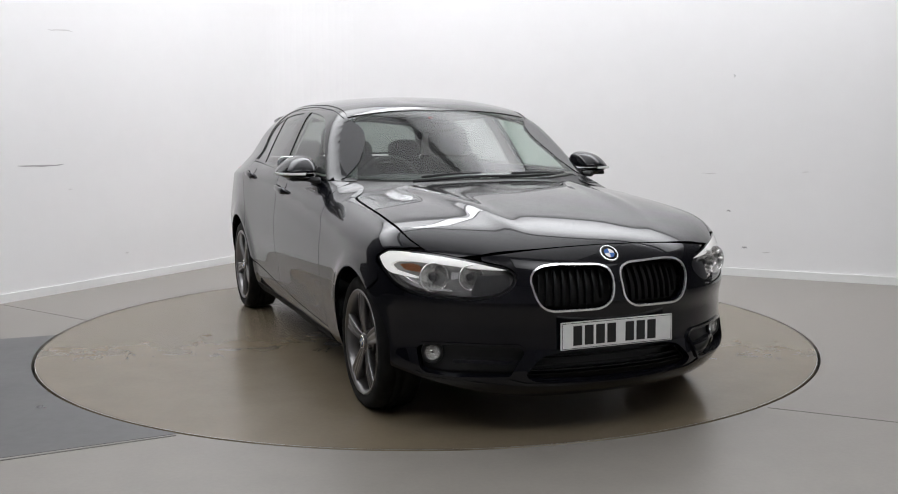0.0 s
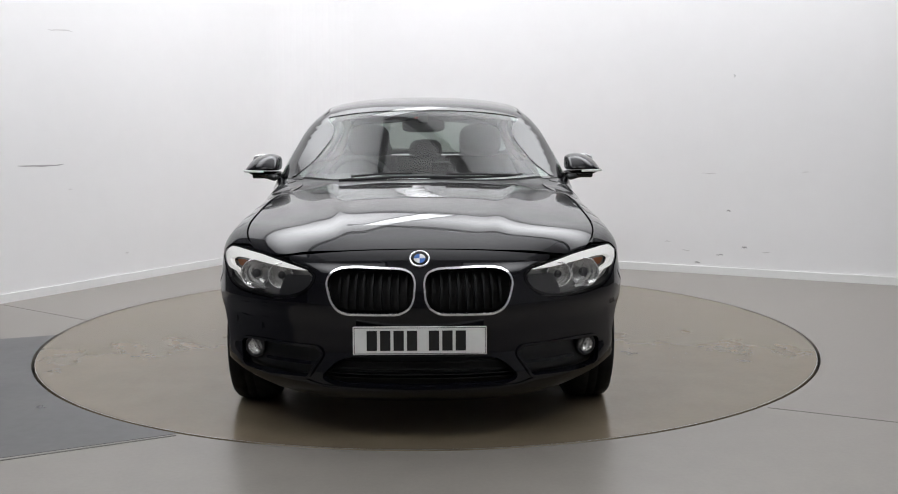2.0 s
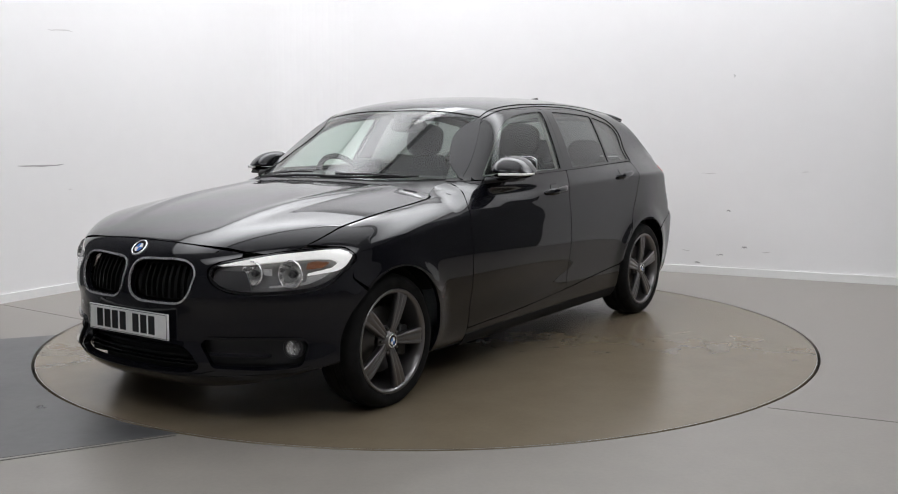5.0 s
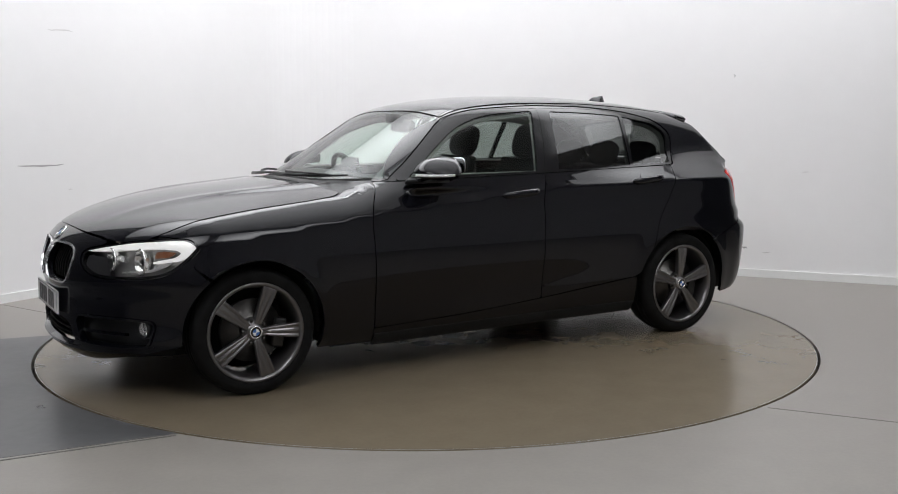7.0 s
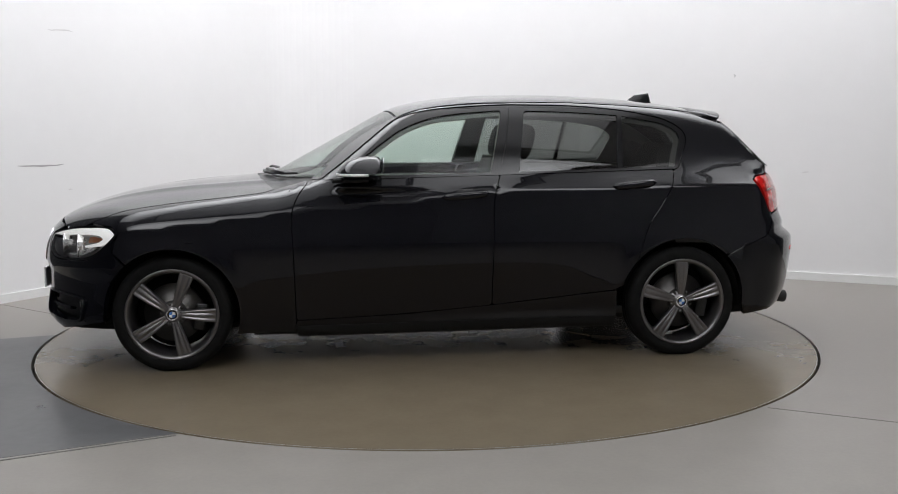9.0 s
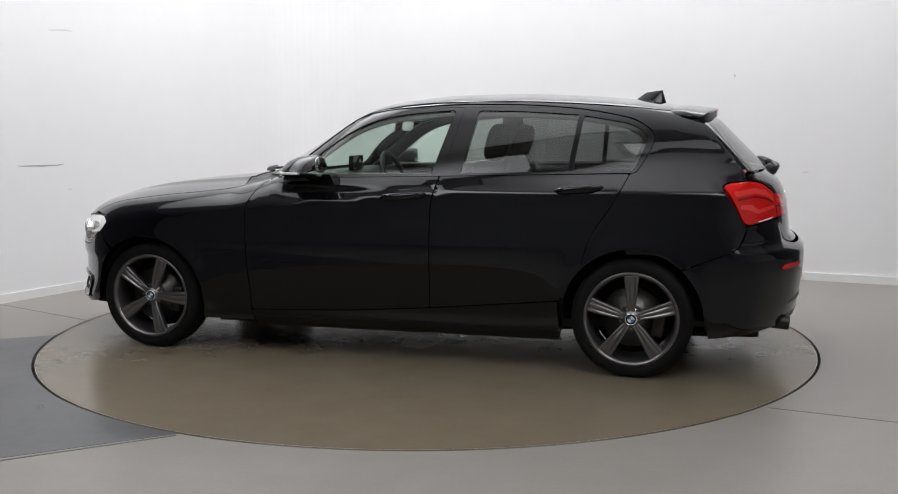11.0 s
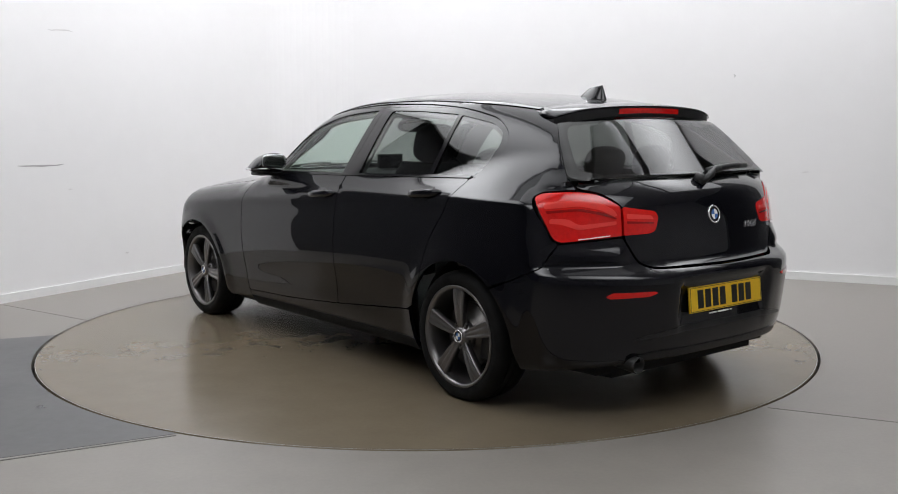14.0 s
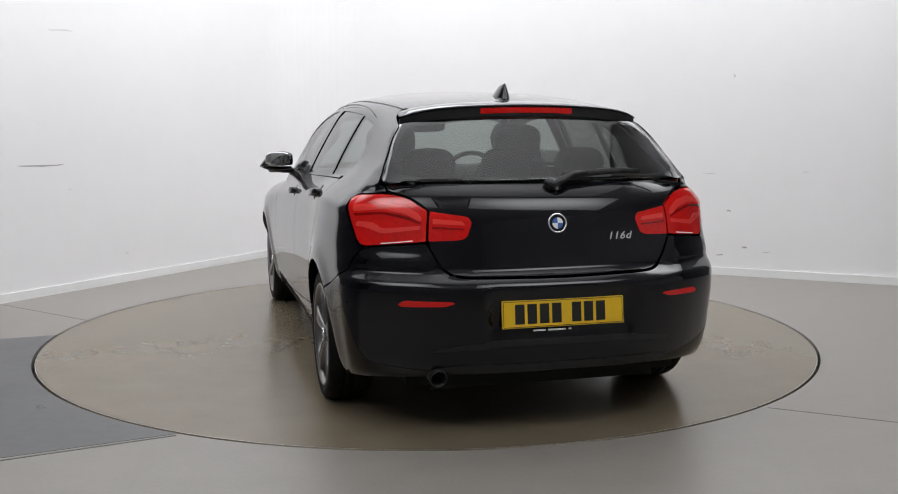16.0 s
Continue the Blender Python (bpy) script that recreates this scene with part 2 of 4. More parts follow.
def ceiling_light(m, lx, ly, glow):
    ob = new("ceiling_light")
    tagged(ob, "large white rectangular softbox light under the ceiling", "light", "softboxes")
    bm = bmesh.new()
    for x0, x1, y0, y1 in ((-lx - .04, -lx, -ly - .04, ly + .04), (lx, lx + .04, -ly - .04, ly + .04), (-lx, lx, -ly - .04, -ly), (-lx, lx, ly, ly + .04)):
        box(bm, x0, x1, y0, y1, -.02, .14)
    part("frame", bm, FRAME, ob, smooth=False)
    bm = bmesh.new()
    box(bm, -lx, lx, -ly, ly, 0, .1)
    part("diffuser", bm, glow, ob, smooth=False)
    ob.matrix_basis = m
    return ob


for m, lx, ly, g in ((pose(.2, -.4, 4.06), 2.4, 2.3, GLOW_TOP), (pose(-2.3, -4.0, 3.75, 24), 1.7, 0.95, GLOW_FRONT), (pose(2.3, -4.0, 3.75, 24), 1.7, 0.95, GLOW_FRONT),
                     (Matrix.Translation((*plan(3.1, 1.0), 3.89)) @ Matrix.Rotation(math.atan2(UL.y, UL.x), 4, "Z"), 2.9, .92, GLOW_WALL), (Matrix.Translation((*plan(1.0, 4.4), 3.89)) @ Matrix.Rotation(math.atan2(UR.y, UR.x), 4, "Z"), 2.9, .92, GLOW_WALL)):
    ceiling_light(m, lx, ly, g)


# ---- body form of the car: x forward, y left, z up, floor at 0 ----
def pch(xs, ys, soft=.05):
    """A smooth curve through the points, without overshoot, evened out over a length."""
    xs, ys = np.array(xs, float), np.array(ys, float)
    h, d = np.diff(xs), np.diff(ys) / np.diff(xs)
    m = np.zeros(len(xs))
    for i in range(1, len(xs) - 1):
        if d[i - 1] * d[i] > 0:
            w1, w2 = 2 * h[i] + h[i - 1], h[i] + 2 * h[i - 1]
            m[i] = (w1 + w2) / (w1 / d[i - 1] + w2 / d[i])
    m[0], m[-1] = d[0], d[-1]

    def f(x):
        x = np.clip(np.asarray(x, float), xs[0], xs[-1])
        i = np.clip(np.searchsorted(xs, x) - 1, 0, len(xs) - 2)
        t = (x - xs[i]) / h[i]
        return ((2 * t**3 - 3 * t**2 + 1) * ys[i] + (t**3 - 2 * t**2 + t) * h[i] * m[i]
                + (-2 * t**3 + 3 * t**2) * ys[i + 1] + (t**3 - t**2) * h[i] * m[i + 1])
    grid = np.linspace(xs[0], xs[-1], 500)
    k = np.linspace(-2.5, 2.5, 41)
    w = np.exp(-k * k / 2)
    w /= w.sum()
    raw = np.stack([f(grid + a * soft) + np.where((grid + a * soft < xs[0]), m[0] * (grid + a * soft - xs[0]), 0) + np.where((grid + a * soft > xs[-1]), m[-1] * (grid + a * soft - xs[-1]), 0) for a in k])
    val = (raw * w[:, None]).sum(0)
    return lambda x: np.interp(x, grid, val)


def smax(a, b, k):
    h = np.maximum(k - np.abs(a - b), 0) / k
    return np.maximum(a, b) + h * h * k * 0.25


side_z = pch([.08, .14, .20, .27, .36, .48, .60, .72, .86, 1.0], [.69, .770, .820, .845, .861, .876, .882, .877, .864, .85], .02)
side_x = pch([-2.1, -1.9, -1.6, -1.29, -.9, 0, .9, 1.4, 1.7, 1.9, 2.1], [.915, .945, .98, 1.0, .985, .978, .985, 1.0, .985, .96, .92], .12)
crease_z = pch([-1.9, -1.627, -1.214, -.677, -.369, .234, .529, .819, 1.4, 1.8], [.90, .915, .922, .908, .898, .853, .829, .803, .74, .70], .12)
crease_a = pch([-2.0, -1.6, -1.2, .7, 1.0, 1.3], [.5, .7, 1.0, 1.0, .5, .0], .12)
lean_x = pch([-2.0, -1.6, -1.25, -.6, .6, 1.1, 1.5], [1.1, 1.15, 1.0, .60, .52, .45, .35], .15)
belt_z = pch([-1.9, -1.26, -.3, .65, .9], [1.03, 1.015, .99, .972, .965], .1)
bonnet_z = pch([.4, .78, .94, 1.115, 1.4, 1.54, 1.68, 1.82, 1.98, 2.06, 2.14, 2.2], [.985, .978, .972, .957, .930, .912, .889, .856, .800, .764, .70, .60], .035)
front_x = pch([.10, .15, .20, .27, .36, .47, .53, .60, .66, .70, .74, .80, .9], [1.95, 2.08, 2.15, 2.178, 2.158, 2.155, 2.172, 2.165, 2.145, 2.13, 2.105, 2.04, 1.8], .012)
rear_x = pch([.10, .17, .25, .35, .45, .55, .61, .64, .665, .75, .85, .95, 1.0, 1.06], [1.80, 1.97, 2.08, 2.115, 2.13, 2.14, 2.14, 2.115, 2.062, 2.05, 2.036, 2.0, 1.95, 1.85], .012)
shoulder_x = pch([.55, .61, .645, .70, .75, .80], [0, 0, .006, .028, .008, 0], .012)
roof_z = pch([-1.75, -1.55, -1.3, -1.0, -.6, -.3, 0, .2, .32, .6], [1.280, 1.338, 1.380, 1.408, 1.424, 1.421, 1.398, 1.360, 1.328, 1.25], .06)
glass_y = pch([-2.0, -1.7, -1.3, -.8, -.3, .5, .9], [.655, .682, .716, .775, .798, .798, .770], .1)


def field(x, y, z):
    """Below zero inside the body."""
    y = np.abs(y)
    s = z - crease_z(x)
    flare = 0.012 * np.exp(-((np.hypot(x - 1.403, z - .30) - .34) / .05) ** 2) + 0.012 * np.exp(-((np.hypot(x + 1.287, z - .30) - .35) / .06) ** 2)
    under = .0045 * np.exp(-((s + .06) / .05) ** 2) * crease_a(x)
    up = 0.5 * (s + np.sqrt(s * s + .00002))
    scoop = .010 * np.exp(-((z - .38 - .05 * (.5 - x)) / .09) ** 2) * np.exp(-((x - .05) / .85) ** 4)
    side = y - (side_z(z) * side_x(x) - lean_x(x) * up - under - scoop + flare)
    front = (x - front_x(z) + .25 * (y / .68) ** 2.6) * .8
    pocket = .036 / (1 + np.exp((y - .31) / .010)) / (1 + np.exp((z - .583) / .014)) / (1 + np.exp((.405 - z) / .026))
    rear = (-x - rear_x(z) - shoulder_x(z) / (1 + np.exp(-(y - .52) / .015)) + .18 * (y / .7) ** 3 + pocket) * .85
    ridge = .010 * np.exp(-((y - (.30 + .16 * (1.0 - (x - .95) / 1.1))) / .05) ** 2) * np.clip((2.0 - x) * 2, 0, 1)
    base, blend = belt_z(np.minimum(x, .6)) + .012, np.clip((x - .50) / .42, 0, 1)
    blend = blend * blend * (3 - 2 * blend)
    top = z - (base + blend * (bonnet_z(x) - .078 * (y / .75) ** 2.2 + ridge - base))
    low = smax(smax(side, top, .07), smax(front, rear, .02), .06)
    low = smax(low, .13 - z, .04)
    w = np.clip((z - .972) / .345, -.3, 1.4)
    pane = (x - (.93 - .63 * w) + (y / .6) ** 2 * (.215 - .09 * w) + 9 * np.maximum(y - (.71 - .13 * w), 0) ** 2) * .5
    back = (-x - 1.69 - (1.27 - z) * .99 + .08 * (y / .6) ** 2) * .67
    q = z - belt_z(x)
    green = y - (glass_y(x) - .44 * q - .28 * q * q)
    roof = z - (roof_z(x) - .10 * y * y - .22 * y ** 4)
    cab = smax(smax(green, roof, .07), smax(pane, back, .02), .03)
    rearward = np.clip((-x - .9) / .6, 0, 1)
    cab = np.maximum(cab, (belt_z(x) - .06 + .05 * np.clip((-x - 1.5) * 4, 0, 1) - z) * 2)
    k = .025 + .075 * rearward * rearward * (3 - 2 * rearward) * np.clip((y - .50) / .12, 0, 1)
    h = np.maximum(k - np.abs(low - cab), 0) / k
    return np.minimum(low, cab) - h * h * k * .25


def meet(o, d, far=3.0):
    """First place where the rays o + k d enter the body."""
    o, d = np.atleast_2d(np.array(o, float)), np.atleast_2d(np.array(d, float))
    k = np.zeros(len(o))
    for _ in range(44):
        p = o + d * k[:, None]
        k = np.clip(k + .62 * field(p[:, 0], p[:, 1], p[:, 2]), 0, far)
    return o + d * k[:, None]


def slope(p):
    """Unit outward normals of the body at the points."""
    e, n = 2e-3, []
    for i in range(3):
        q = np.zeros(3)
        q[i] = e
        n.append(field(*(p + q).T) - field(*(p - q).T))
    n = np.array(n).T
    return n / np.linalg.norm(n, axis=1)[:, None]




# ---- panels cut from the body form ----
from mathutils.geometry import delaunay_2d_cdt


def view_side(sign):
    def f(u, v):
        n = len(u)
        return np.stack([u, np.full(n, 1.3 * sign), v], 1), np.tile([0.0, -sign, 0.0], (n, 1))
    return f


def view_top(u, v):
    n = len(u)
    return np.stack([u, v, np.full(n, 1.8)], 1), np.tile([0.0, 0.0, -1.0], (n, 1))


def view_nose(u, v):
    d = np.stack([np.cos(u), np.sin(u), np.zeros(len(u))], 1)
    return np.stack([np.full(len(u), 1.2), np.zeros(len(u)), v], 1) + d * 1.5, -d


def view_tail(u, v):
    d = np.stack([-np.cos(u), np.sin(u), np.zeros(len(u))], 1)
    return np.stack([np.full(len(u), -1.2), np.zeros(len(u)), v], 1) + d * 1.5, -d


def rounded(pts, r=0.02, n=5):
    """A closed outline with its corners rounded; a point may carry its own radius."""
    out, N = [], len(pts)
    for i in range(N):
        p, a, b = (np.array(pts[k % N][:2], float) for k in (i, i - 1, i + 1))
        rr = pts[i][2] if len(pts[i]) > 2 else r
        la, lb = np.linalg.norm(a - p), np.linalg.norm(b - p)
        d = min(rr, la * .49, lb * .49)
        if d < 1e-4:
            out.append(p)
            continue
        s, e = p + (a - p) / la * d, p + (b - p) / lb * d
        for k in range(n + 1):
            t = k / n
            out.append((1 - t) ** 2 * s + 2 * t * (1 - t) * p + t * t * e)
    return np.array(out)


def dense(loop, step):
    out = []
    for i in range(len(loop)):
        a, b = loop[i], loop[(i + 1) % len(loop)]
        n = max(1, int(np.linalg.norm(b - a) / step + .5))
        out += [a + (b - a) * k / n for k in range(n)]
    return np.array(out)


def within(loop, q):
    x, y = q[:, 0], q[:, 1]
    c = np.zeros(len(q), bool)
    for i in range(len(loop)):
        (x0, y0), (x1, y1) = loop[i - 1], loop[i]
        if y0 == y1:
            continue
        c ^= ((y0 > y) != (y1 > y)) & (x < (x1 - x0) * (y - y0) / (y1 - y0) + x0)
    return c


def inset(loop, d):
    """The outline moved inwards by d."""
    area = 0.5 * np.sum(loop[:, 0] * np.roll(loop[:, 1], -1) - np.roll(loop[:, 0], -1) * loop[:, 1])
    e = np.roll(loop, -1, 0) - np.roll(loop, 1, 0)
    n = np.stack([-e[:, 1], e[:, 0]], 1) * np.sign(area)
    return loop + n / np.maximum(np.linalg.norm(n, axis=1), 1e-9)[:, None] * d


def panel(name, view, outline, material, parent, holes=(), step=.03, gap=.0025, sink=0.0, depth=.018, label="", fine=None):
    """A sheet of the body's surface inside the outline (less the holes), with folded-in edges."""
    fine = fine or step * .6
    loops = [dense(inset(outline, gap), fine)] + [dense(inset(h, -gap * .4), fine) for h in holes]
    co, edges = [], []
    for lp in loops:
        k = len(co)
        co += [tuple(q) for q in lp]
        edges += [(k + i, k + (i + 1) % len(lp)) for i in range(len(lp))]
    lo, hi = loops[0].min(0), loops[0].max(0)
    g = np.array([(u + (.5 * step if j % 2 else 0), v) for j, v in enumerate(np.arange(lo[1] + step * .5, hi[1], step * .87)) for u in np.arange(lo[0] + step * .3, hi[0], step)])
    if len(g):
        keep = within(loops[0], g)
        for h in loops[1:]:
            keep &= ~within(h, g)
        rim = np.concatenate(loops)
        g = g[keep]
        if len(g):
            near = np.concatenate([np.min(np.sum((rim[None] - c[:, None]) ** 2, 2), 1) for c in np.array_split(g, len(g) // 400 + 1)])
            co += [tuple(q) for q in g[near > (fine * .55) ** 2]]
    v2, e2, f2, *_ = delaunay_2d_cdt([Vector(q) for q in co], edges, [], 0, 1e-6)
    v2 = np.array([tuple(q) for q in v2])
    f2 = np.array([f for f in f2 if len(f) == 3])
    mid = v2[f2].mean(1)
    keep = within(loops[0], mid)
    for h in loops[1:]:
        keep &= ~within(h, mid)
    f2 = f2[keep]
    o, dr = view(v2[:, 0], v2[:, 1])
    p = meet(o, dr)
    nr = slope(p)
    p = p - nr * sink
    tri = p[f2]
    fn = np.cross(tri[:, 1] - tri[:, 0], tri[:, 2] - tri[:, 0])
    if np.sum(fn * nr[f2[:, 0]]) < 0:
        f2 = f2[:, ::-1]
    count = {}
    for f in f2:
        for a, b in ((f[0], f[1]), (f[1], f[2]), (f[2], f[0])):
            count[(a, b)] = count.get((a, b), 0) + 1
    border = [(a, b) for a, b in count if (b, a) not in count]
    verts, normals, faces = list(p), list(nr), [tuple(int(i) for i in f) for f in f2]
    back = {}
    if depth:
        for a, b in border:
            for q in (a, b):
                if q not in back:
                    back[q] = (len(verts), len(verts) + 1)
                    verts += [p[q] - nr[q] * .0015, p[q] - nr[q] * depth]
                    normals += [nr[q], nr[q]]
        for a, b in border:
            faces.append((int(b), int(a), back[a][1], back[b][1]))
    me = bpy.data.meshes.new(name)
    me.from_pydata([tuple(q) for q in verts], [], faces)
    me.materials.append(material)
    me.update()
    smooth = np.ones(len(me.polygons), bool)
    smooth[len(f2):] = False
    me.polygons.foreach_set("use_smooth", smooth)
    ln = []
    for poly in me.polygons:
        for vi in poly.vertices:
            ln.append(tuple(normals[vi]) if poly.use_smooth else tuple(poly.normal))
    me.normals_split_custom_set(ln)
    ob = new(name, me)
    ob.parent = parent
    return tagged(ob, label)


def lift_top(pts):
    return meet([[x, y, 1.8] for x, y in pts], [[0, 0, -1]] * len(pts))


def nose_at(u, v):
    o, d = view_nose(np.array([u], float), np.array([v], float))
    return meet(o, d)[0]


def tail_at(u, v):
    o, d = view_tail(np.array([u], float), np.array([v], float))
    return meet(o, d)[0]


def wrap(pts, tail=False):
    """Side-view places (x, z, radius) as angle and height about the nose's or tail's axis."""
    p = meet([[q[0], 1.3, q[1]] for q in pts], [[0, -1, 0]] * len(pts))
    s = -1 if tail else 1
    return [(math.atan2(a[1], s * a[0] - 1.2), a[2], q[2] if len(q) > 2 else .01) for a, q in zip(p, pts)]


def both(half):
    """An outline from its left half, given from one end on the middle line to the other."""
    return [*half, *[(-u, *r) for u, *r in half[::-1]]]


def flip(loop):
    return np.array(loop)[::-1] * [-1, 1]


def arch(cx, cz, r, a0, a1, n=28):
    return [(cx + r * math.cos(math.radians(a0 + (a1 - a0) * i / n)), cz + r * math.sin(math.radians(a0 + (a1 - a0) * i / n)), 0) for i in range(n + 1)]


def lathe(bm, prof, m, n=40, closed=False, cap=True):
    """Turns a profile of (radius, height) about the z axis of m."""
    rings = []
    for r, h in prof:
        rings.append([bm.verts.new(m @ Vector((r * math.cos(2 * math.pi * i / n), r * math.sin(2 * math.pi * i / n), h))) for i in range(n)])
    pairs = list(zip(rings, rings[1:])) + ([(rings[-1], rings[0])] if closed else [])
    for a, b in pairs:
        for i in range(n):
            j = (i + 1) % n
            bm.faces.new((a[i], a[j], b[j], b[i]))
    if not closed and cap:
        if prof[-1][0] < .5:
            bm.faces.new(rings[-1])
        bm.faces.new(rings[0][::-1])
    return bm


def frame_of(p, n, up=(0, 0, 1)):
    """A pose at p whose z axis is n."""
    z = Vector(n).normalized()
    x = Vector(up).cross(z).normalized()
    y = z.cross(x)
    m = Matrix((x, y, z)).transposed().to_4x4()
    m.translation = Vector(p)
    return m


def loft(bm, rings, cap=True):
    vs = [[bm.verts.new(q) for q in r] for r in rings]
    n = len(vs[0])
    for a, b in zip(vs, vs[1:]):
        for i in range(n):
            j = (i + 1) % n
            bm.faces.new((a[i], a[j], b[j], b[i]))
    if cap:
        bm.faces.new(vs[0][::-1])
        bm.faces.new(vs[-1])
    bmesh.ops.recalc_face_normals(bm, faces=bm.faces)
    return bm


def blob(bm, c, r, m=Matrix(), e=2.6, nu=24, nv=16):
    """A rounded block (superellipsoid)."""
    def p(w, k):
        return math.copysign(abs(w) ** (2 / k), w)
    rows = []
    for j in range(1, nv):
        a = -math.pi / 2 + math.pi * j / nv
        rows.append([m @ Vector((c[0] + r[0] * p(math.cos(a), e) * p(math.cos(b), e), c[1] + r[1] * p(math.cos(a), e) * p(math.sin(b), e), c[2] + r[2] * p(math.sin(a), e))) for b in [2 * math.pi * i / nu for i in range(nu)]])
    return loft(bm, rows)


car = new("car")
tagged(car, "black five-door hatchback car parked on the turntable", "car")
AX, RX, HUB = 1.403, -1.287, .2945

# outlines: side views as (x, z), nose and tail as (angle, height), plans as (x, y)
HEAD = rounded([(1.077, .710, .02), (1.026, .741, .03), (.943, .743, .05), (.75, .731, .05), (.60, .709, .05), (.484, .689, .03), (.440, .664, .03), (.45, .622, .03), (.49, .591, .03), (.541, .574, .04), (.623, .565, .04), (.758, .568, .04), (.876, .576, .04), (.955, .603, .04), (1.025, .657, .05)])
KIDNEY = rounded([(.388, .640, .03), (.376, .675, .03), (.339, .696, .03), (.274, .702, .05), (.071, .695, .04), (.028, .678, .03), (.014, .645, .03), (.020, .576, .04), (.036, .542, .03), (.08, .517, .03), (.296, .515, .03), (.335, .530, .03), (.362, .565, .04)])
INTAKE = rounded([(.855, .352, .03), (.84, .368, .02), (.71, .376, .03), (.423, .376, .03), (.402, .352, .03), (.447, .285, .03), (.46, .262, .02), (.695, .252, .05), (.83, .262, .03)])
GRILLE = rounded(both([(.0, .355, 0), (.26, .350, .05), (.335, .335, .04), (.405, .262, .03), (.36, .235, .03), (0, .225, 0)]))
LAMP = rounded([(1.0, .949, .02), (.961, .966, .02), (.80, .974, .05), (.70, .958, .04), (.638, .927, .03), (.605, .911, .01), (.602, .786, .01), (.876, .761, .03), (.91, .778, .03), (.937, .83, .05)])
LAMP_IN = rounded([(.598, .909, .01), (.425, .887, .02), (.408, .862, .02), (.428, .803, .02), (.46, .792, .02), (.596, .787, .01)])
bon_y = pch([.86, .885, .95, 1.117, 1.406, 1.545, 1.684, 1.76, 1.843, 1.87], [.63, .66, .715, .730, .738, .742, .742, .728, .690, .67], .02)
BON = [(x, float(bon_y(x))) for x in np.linspace(1.843, .885, 26)]
bon3 = lift_top(BON)
edge = [nose_at(u, v) for u, v in ((.68, .7225), (.80, .7365), (.92, .7455))]
tip = [nose_at(u, v) for u, v in ((1.082, .706), (1.03, .7455), (.95, .7485))]
wing = rounded([*[(p[0], p[2], .02) for p in tip], *[(p[0], p[2], 0) for p in bon3[1:]], (.70, .965, .03), (.766, .885, .08), (.797, .798, .1), (.787, .578, .1), (.779, .175, .01),
                (1.05, .175, .01), *arch(AX, .295, .338, 200, 52), (1.69, .62, .02)], .01)
door_f = rounded([(.70, .965, .02), (.766, .885, .08), (.797, .798, .1), (.787, .578, .1), (.779, .243, .02), (.237, .262, .2), (-.246, .300, .02), (-.255, .871, .1), (-.295, .988, .02)], .01)
door_r = rounded([(-.295, .988, .01), (-.255, .871, .1), (-.246, .300, .02), (-.90, .367, .02), *arch(RX, .295, .346, 12, 42)[4:], (-1.08, .708, .08), (-1.19, .859, .08), (-1.262, 1.008, .02)], .01)
sill = rounded([(.779, .243, 0), (.779, .155, .02), (-.93, .165, .02), (-.92, .367, 0), (-.246, .300, .1), (.237, .262, .1)], .005)
frame_f = rounded([(.70, .968, .01), (.60, 1.045, .1), (.46, 1.165, .2), (.30, 1.262, .2), (.15, 1.315, .2), (-.05, 1.345, .3), (-.382, 1.358, 0), (-.34, 1.15, 0), (-.294, .992, 0)], .01)
glass_f = rounded([(.545, .985, .02), (.45, 1.06, .1), (.377, 1.118, .2), (.22, 1.232, .2), (.06, 1.291, .2), (-.097, 1.314, .3), (-.333, 1.330, .02), (-.243, .990, .01)], .01)
frame_r = rounded([(-.294, .992, 0), (-.34, 1.15, 0), (-.382, 1.358, 0), (-.75, 1.353, .3), (-1.05, 1.325, .3), (-1.28, 1.275, .1), (-1.385, 1.195, .06), (-1.33, 1.08, .05), (-1.285, 1.012, .02)], .01)
glass_r = rounded([(-.398, .998, .01), (-.458, 1.327, .02), (-.73, 1.32, .3), (-.985, 1.302, .01), (-.945, 1.003, .01)], .01)
glass_q = rounded([(-.975, 1.007, .01), (-1.01, 1.298, .01), (-1.255, 1.256, .1), (-1.345, 1.195, .05), (-1.275, 1.022, .03)], .01)
rail = lift_top([(.642, .700), (.52, .668), (.44, .640), (.37, .610), (.28, .563), (.232, .545), (.10, .5355), (-.4, .5475), (-.7, .542), (-1.0, .5325), (-1.25, .517), (-1.43, .503)])
by_lamp = [tail_at(u, v) for u, v in ((.818, .988), (.80, .977), (.961, .9685), (1.003, .949), (.940, .83), (.913, .777), (.878, .758))]
quarter = rounded([*[(p[0], p[2], .012) for p in rail], (-1.50, 1.285, .01), (-1.622, 1.248, .02), (-1.752, 1.08, .03), (-1.805, 1.02, .02), *[(p[0], p[2], .01) for p in by_lamp], (-1.79, .66, .02), (-1.66, .60, .02), *arch(RX, .295, .346, 132, 42, 24),
                   (-1.08, .708, .08), (-1.19, .859, .08), (-1.262, 1.010, .02), (-1.288, 1.012, .02), (-1.33, 1.08, .05), (-1.385, 1.195, .06), (-1.28, 1.275, .1), (-1.05, 1.325, .3), (-.75, 1.353, .3), (-.382, 1.358, 0), (-.05, 1.345, .3), (.15, 1.315, .2), (.30, 1.262, .2), (.46, 1.165, .2), (.60, 1.045, .05)], .01)
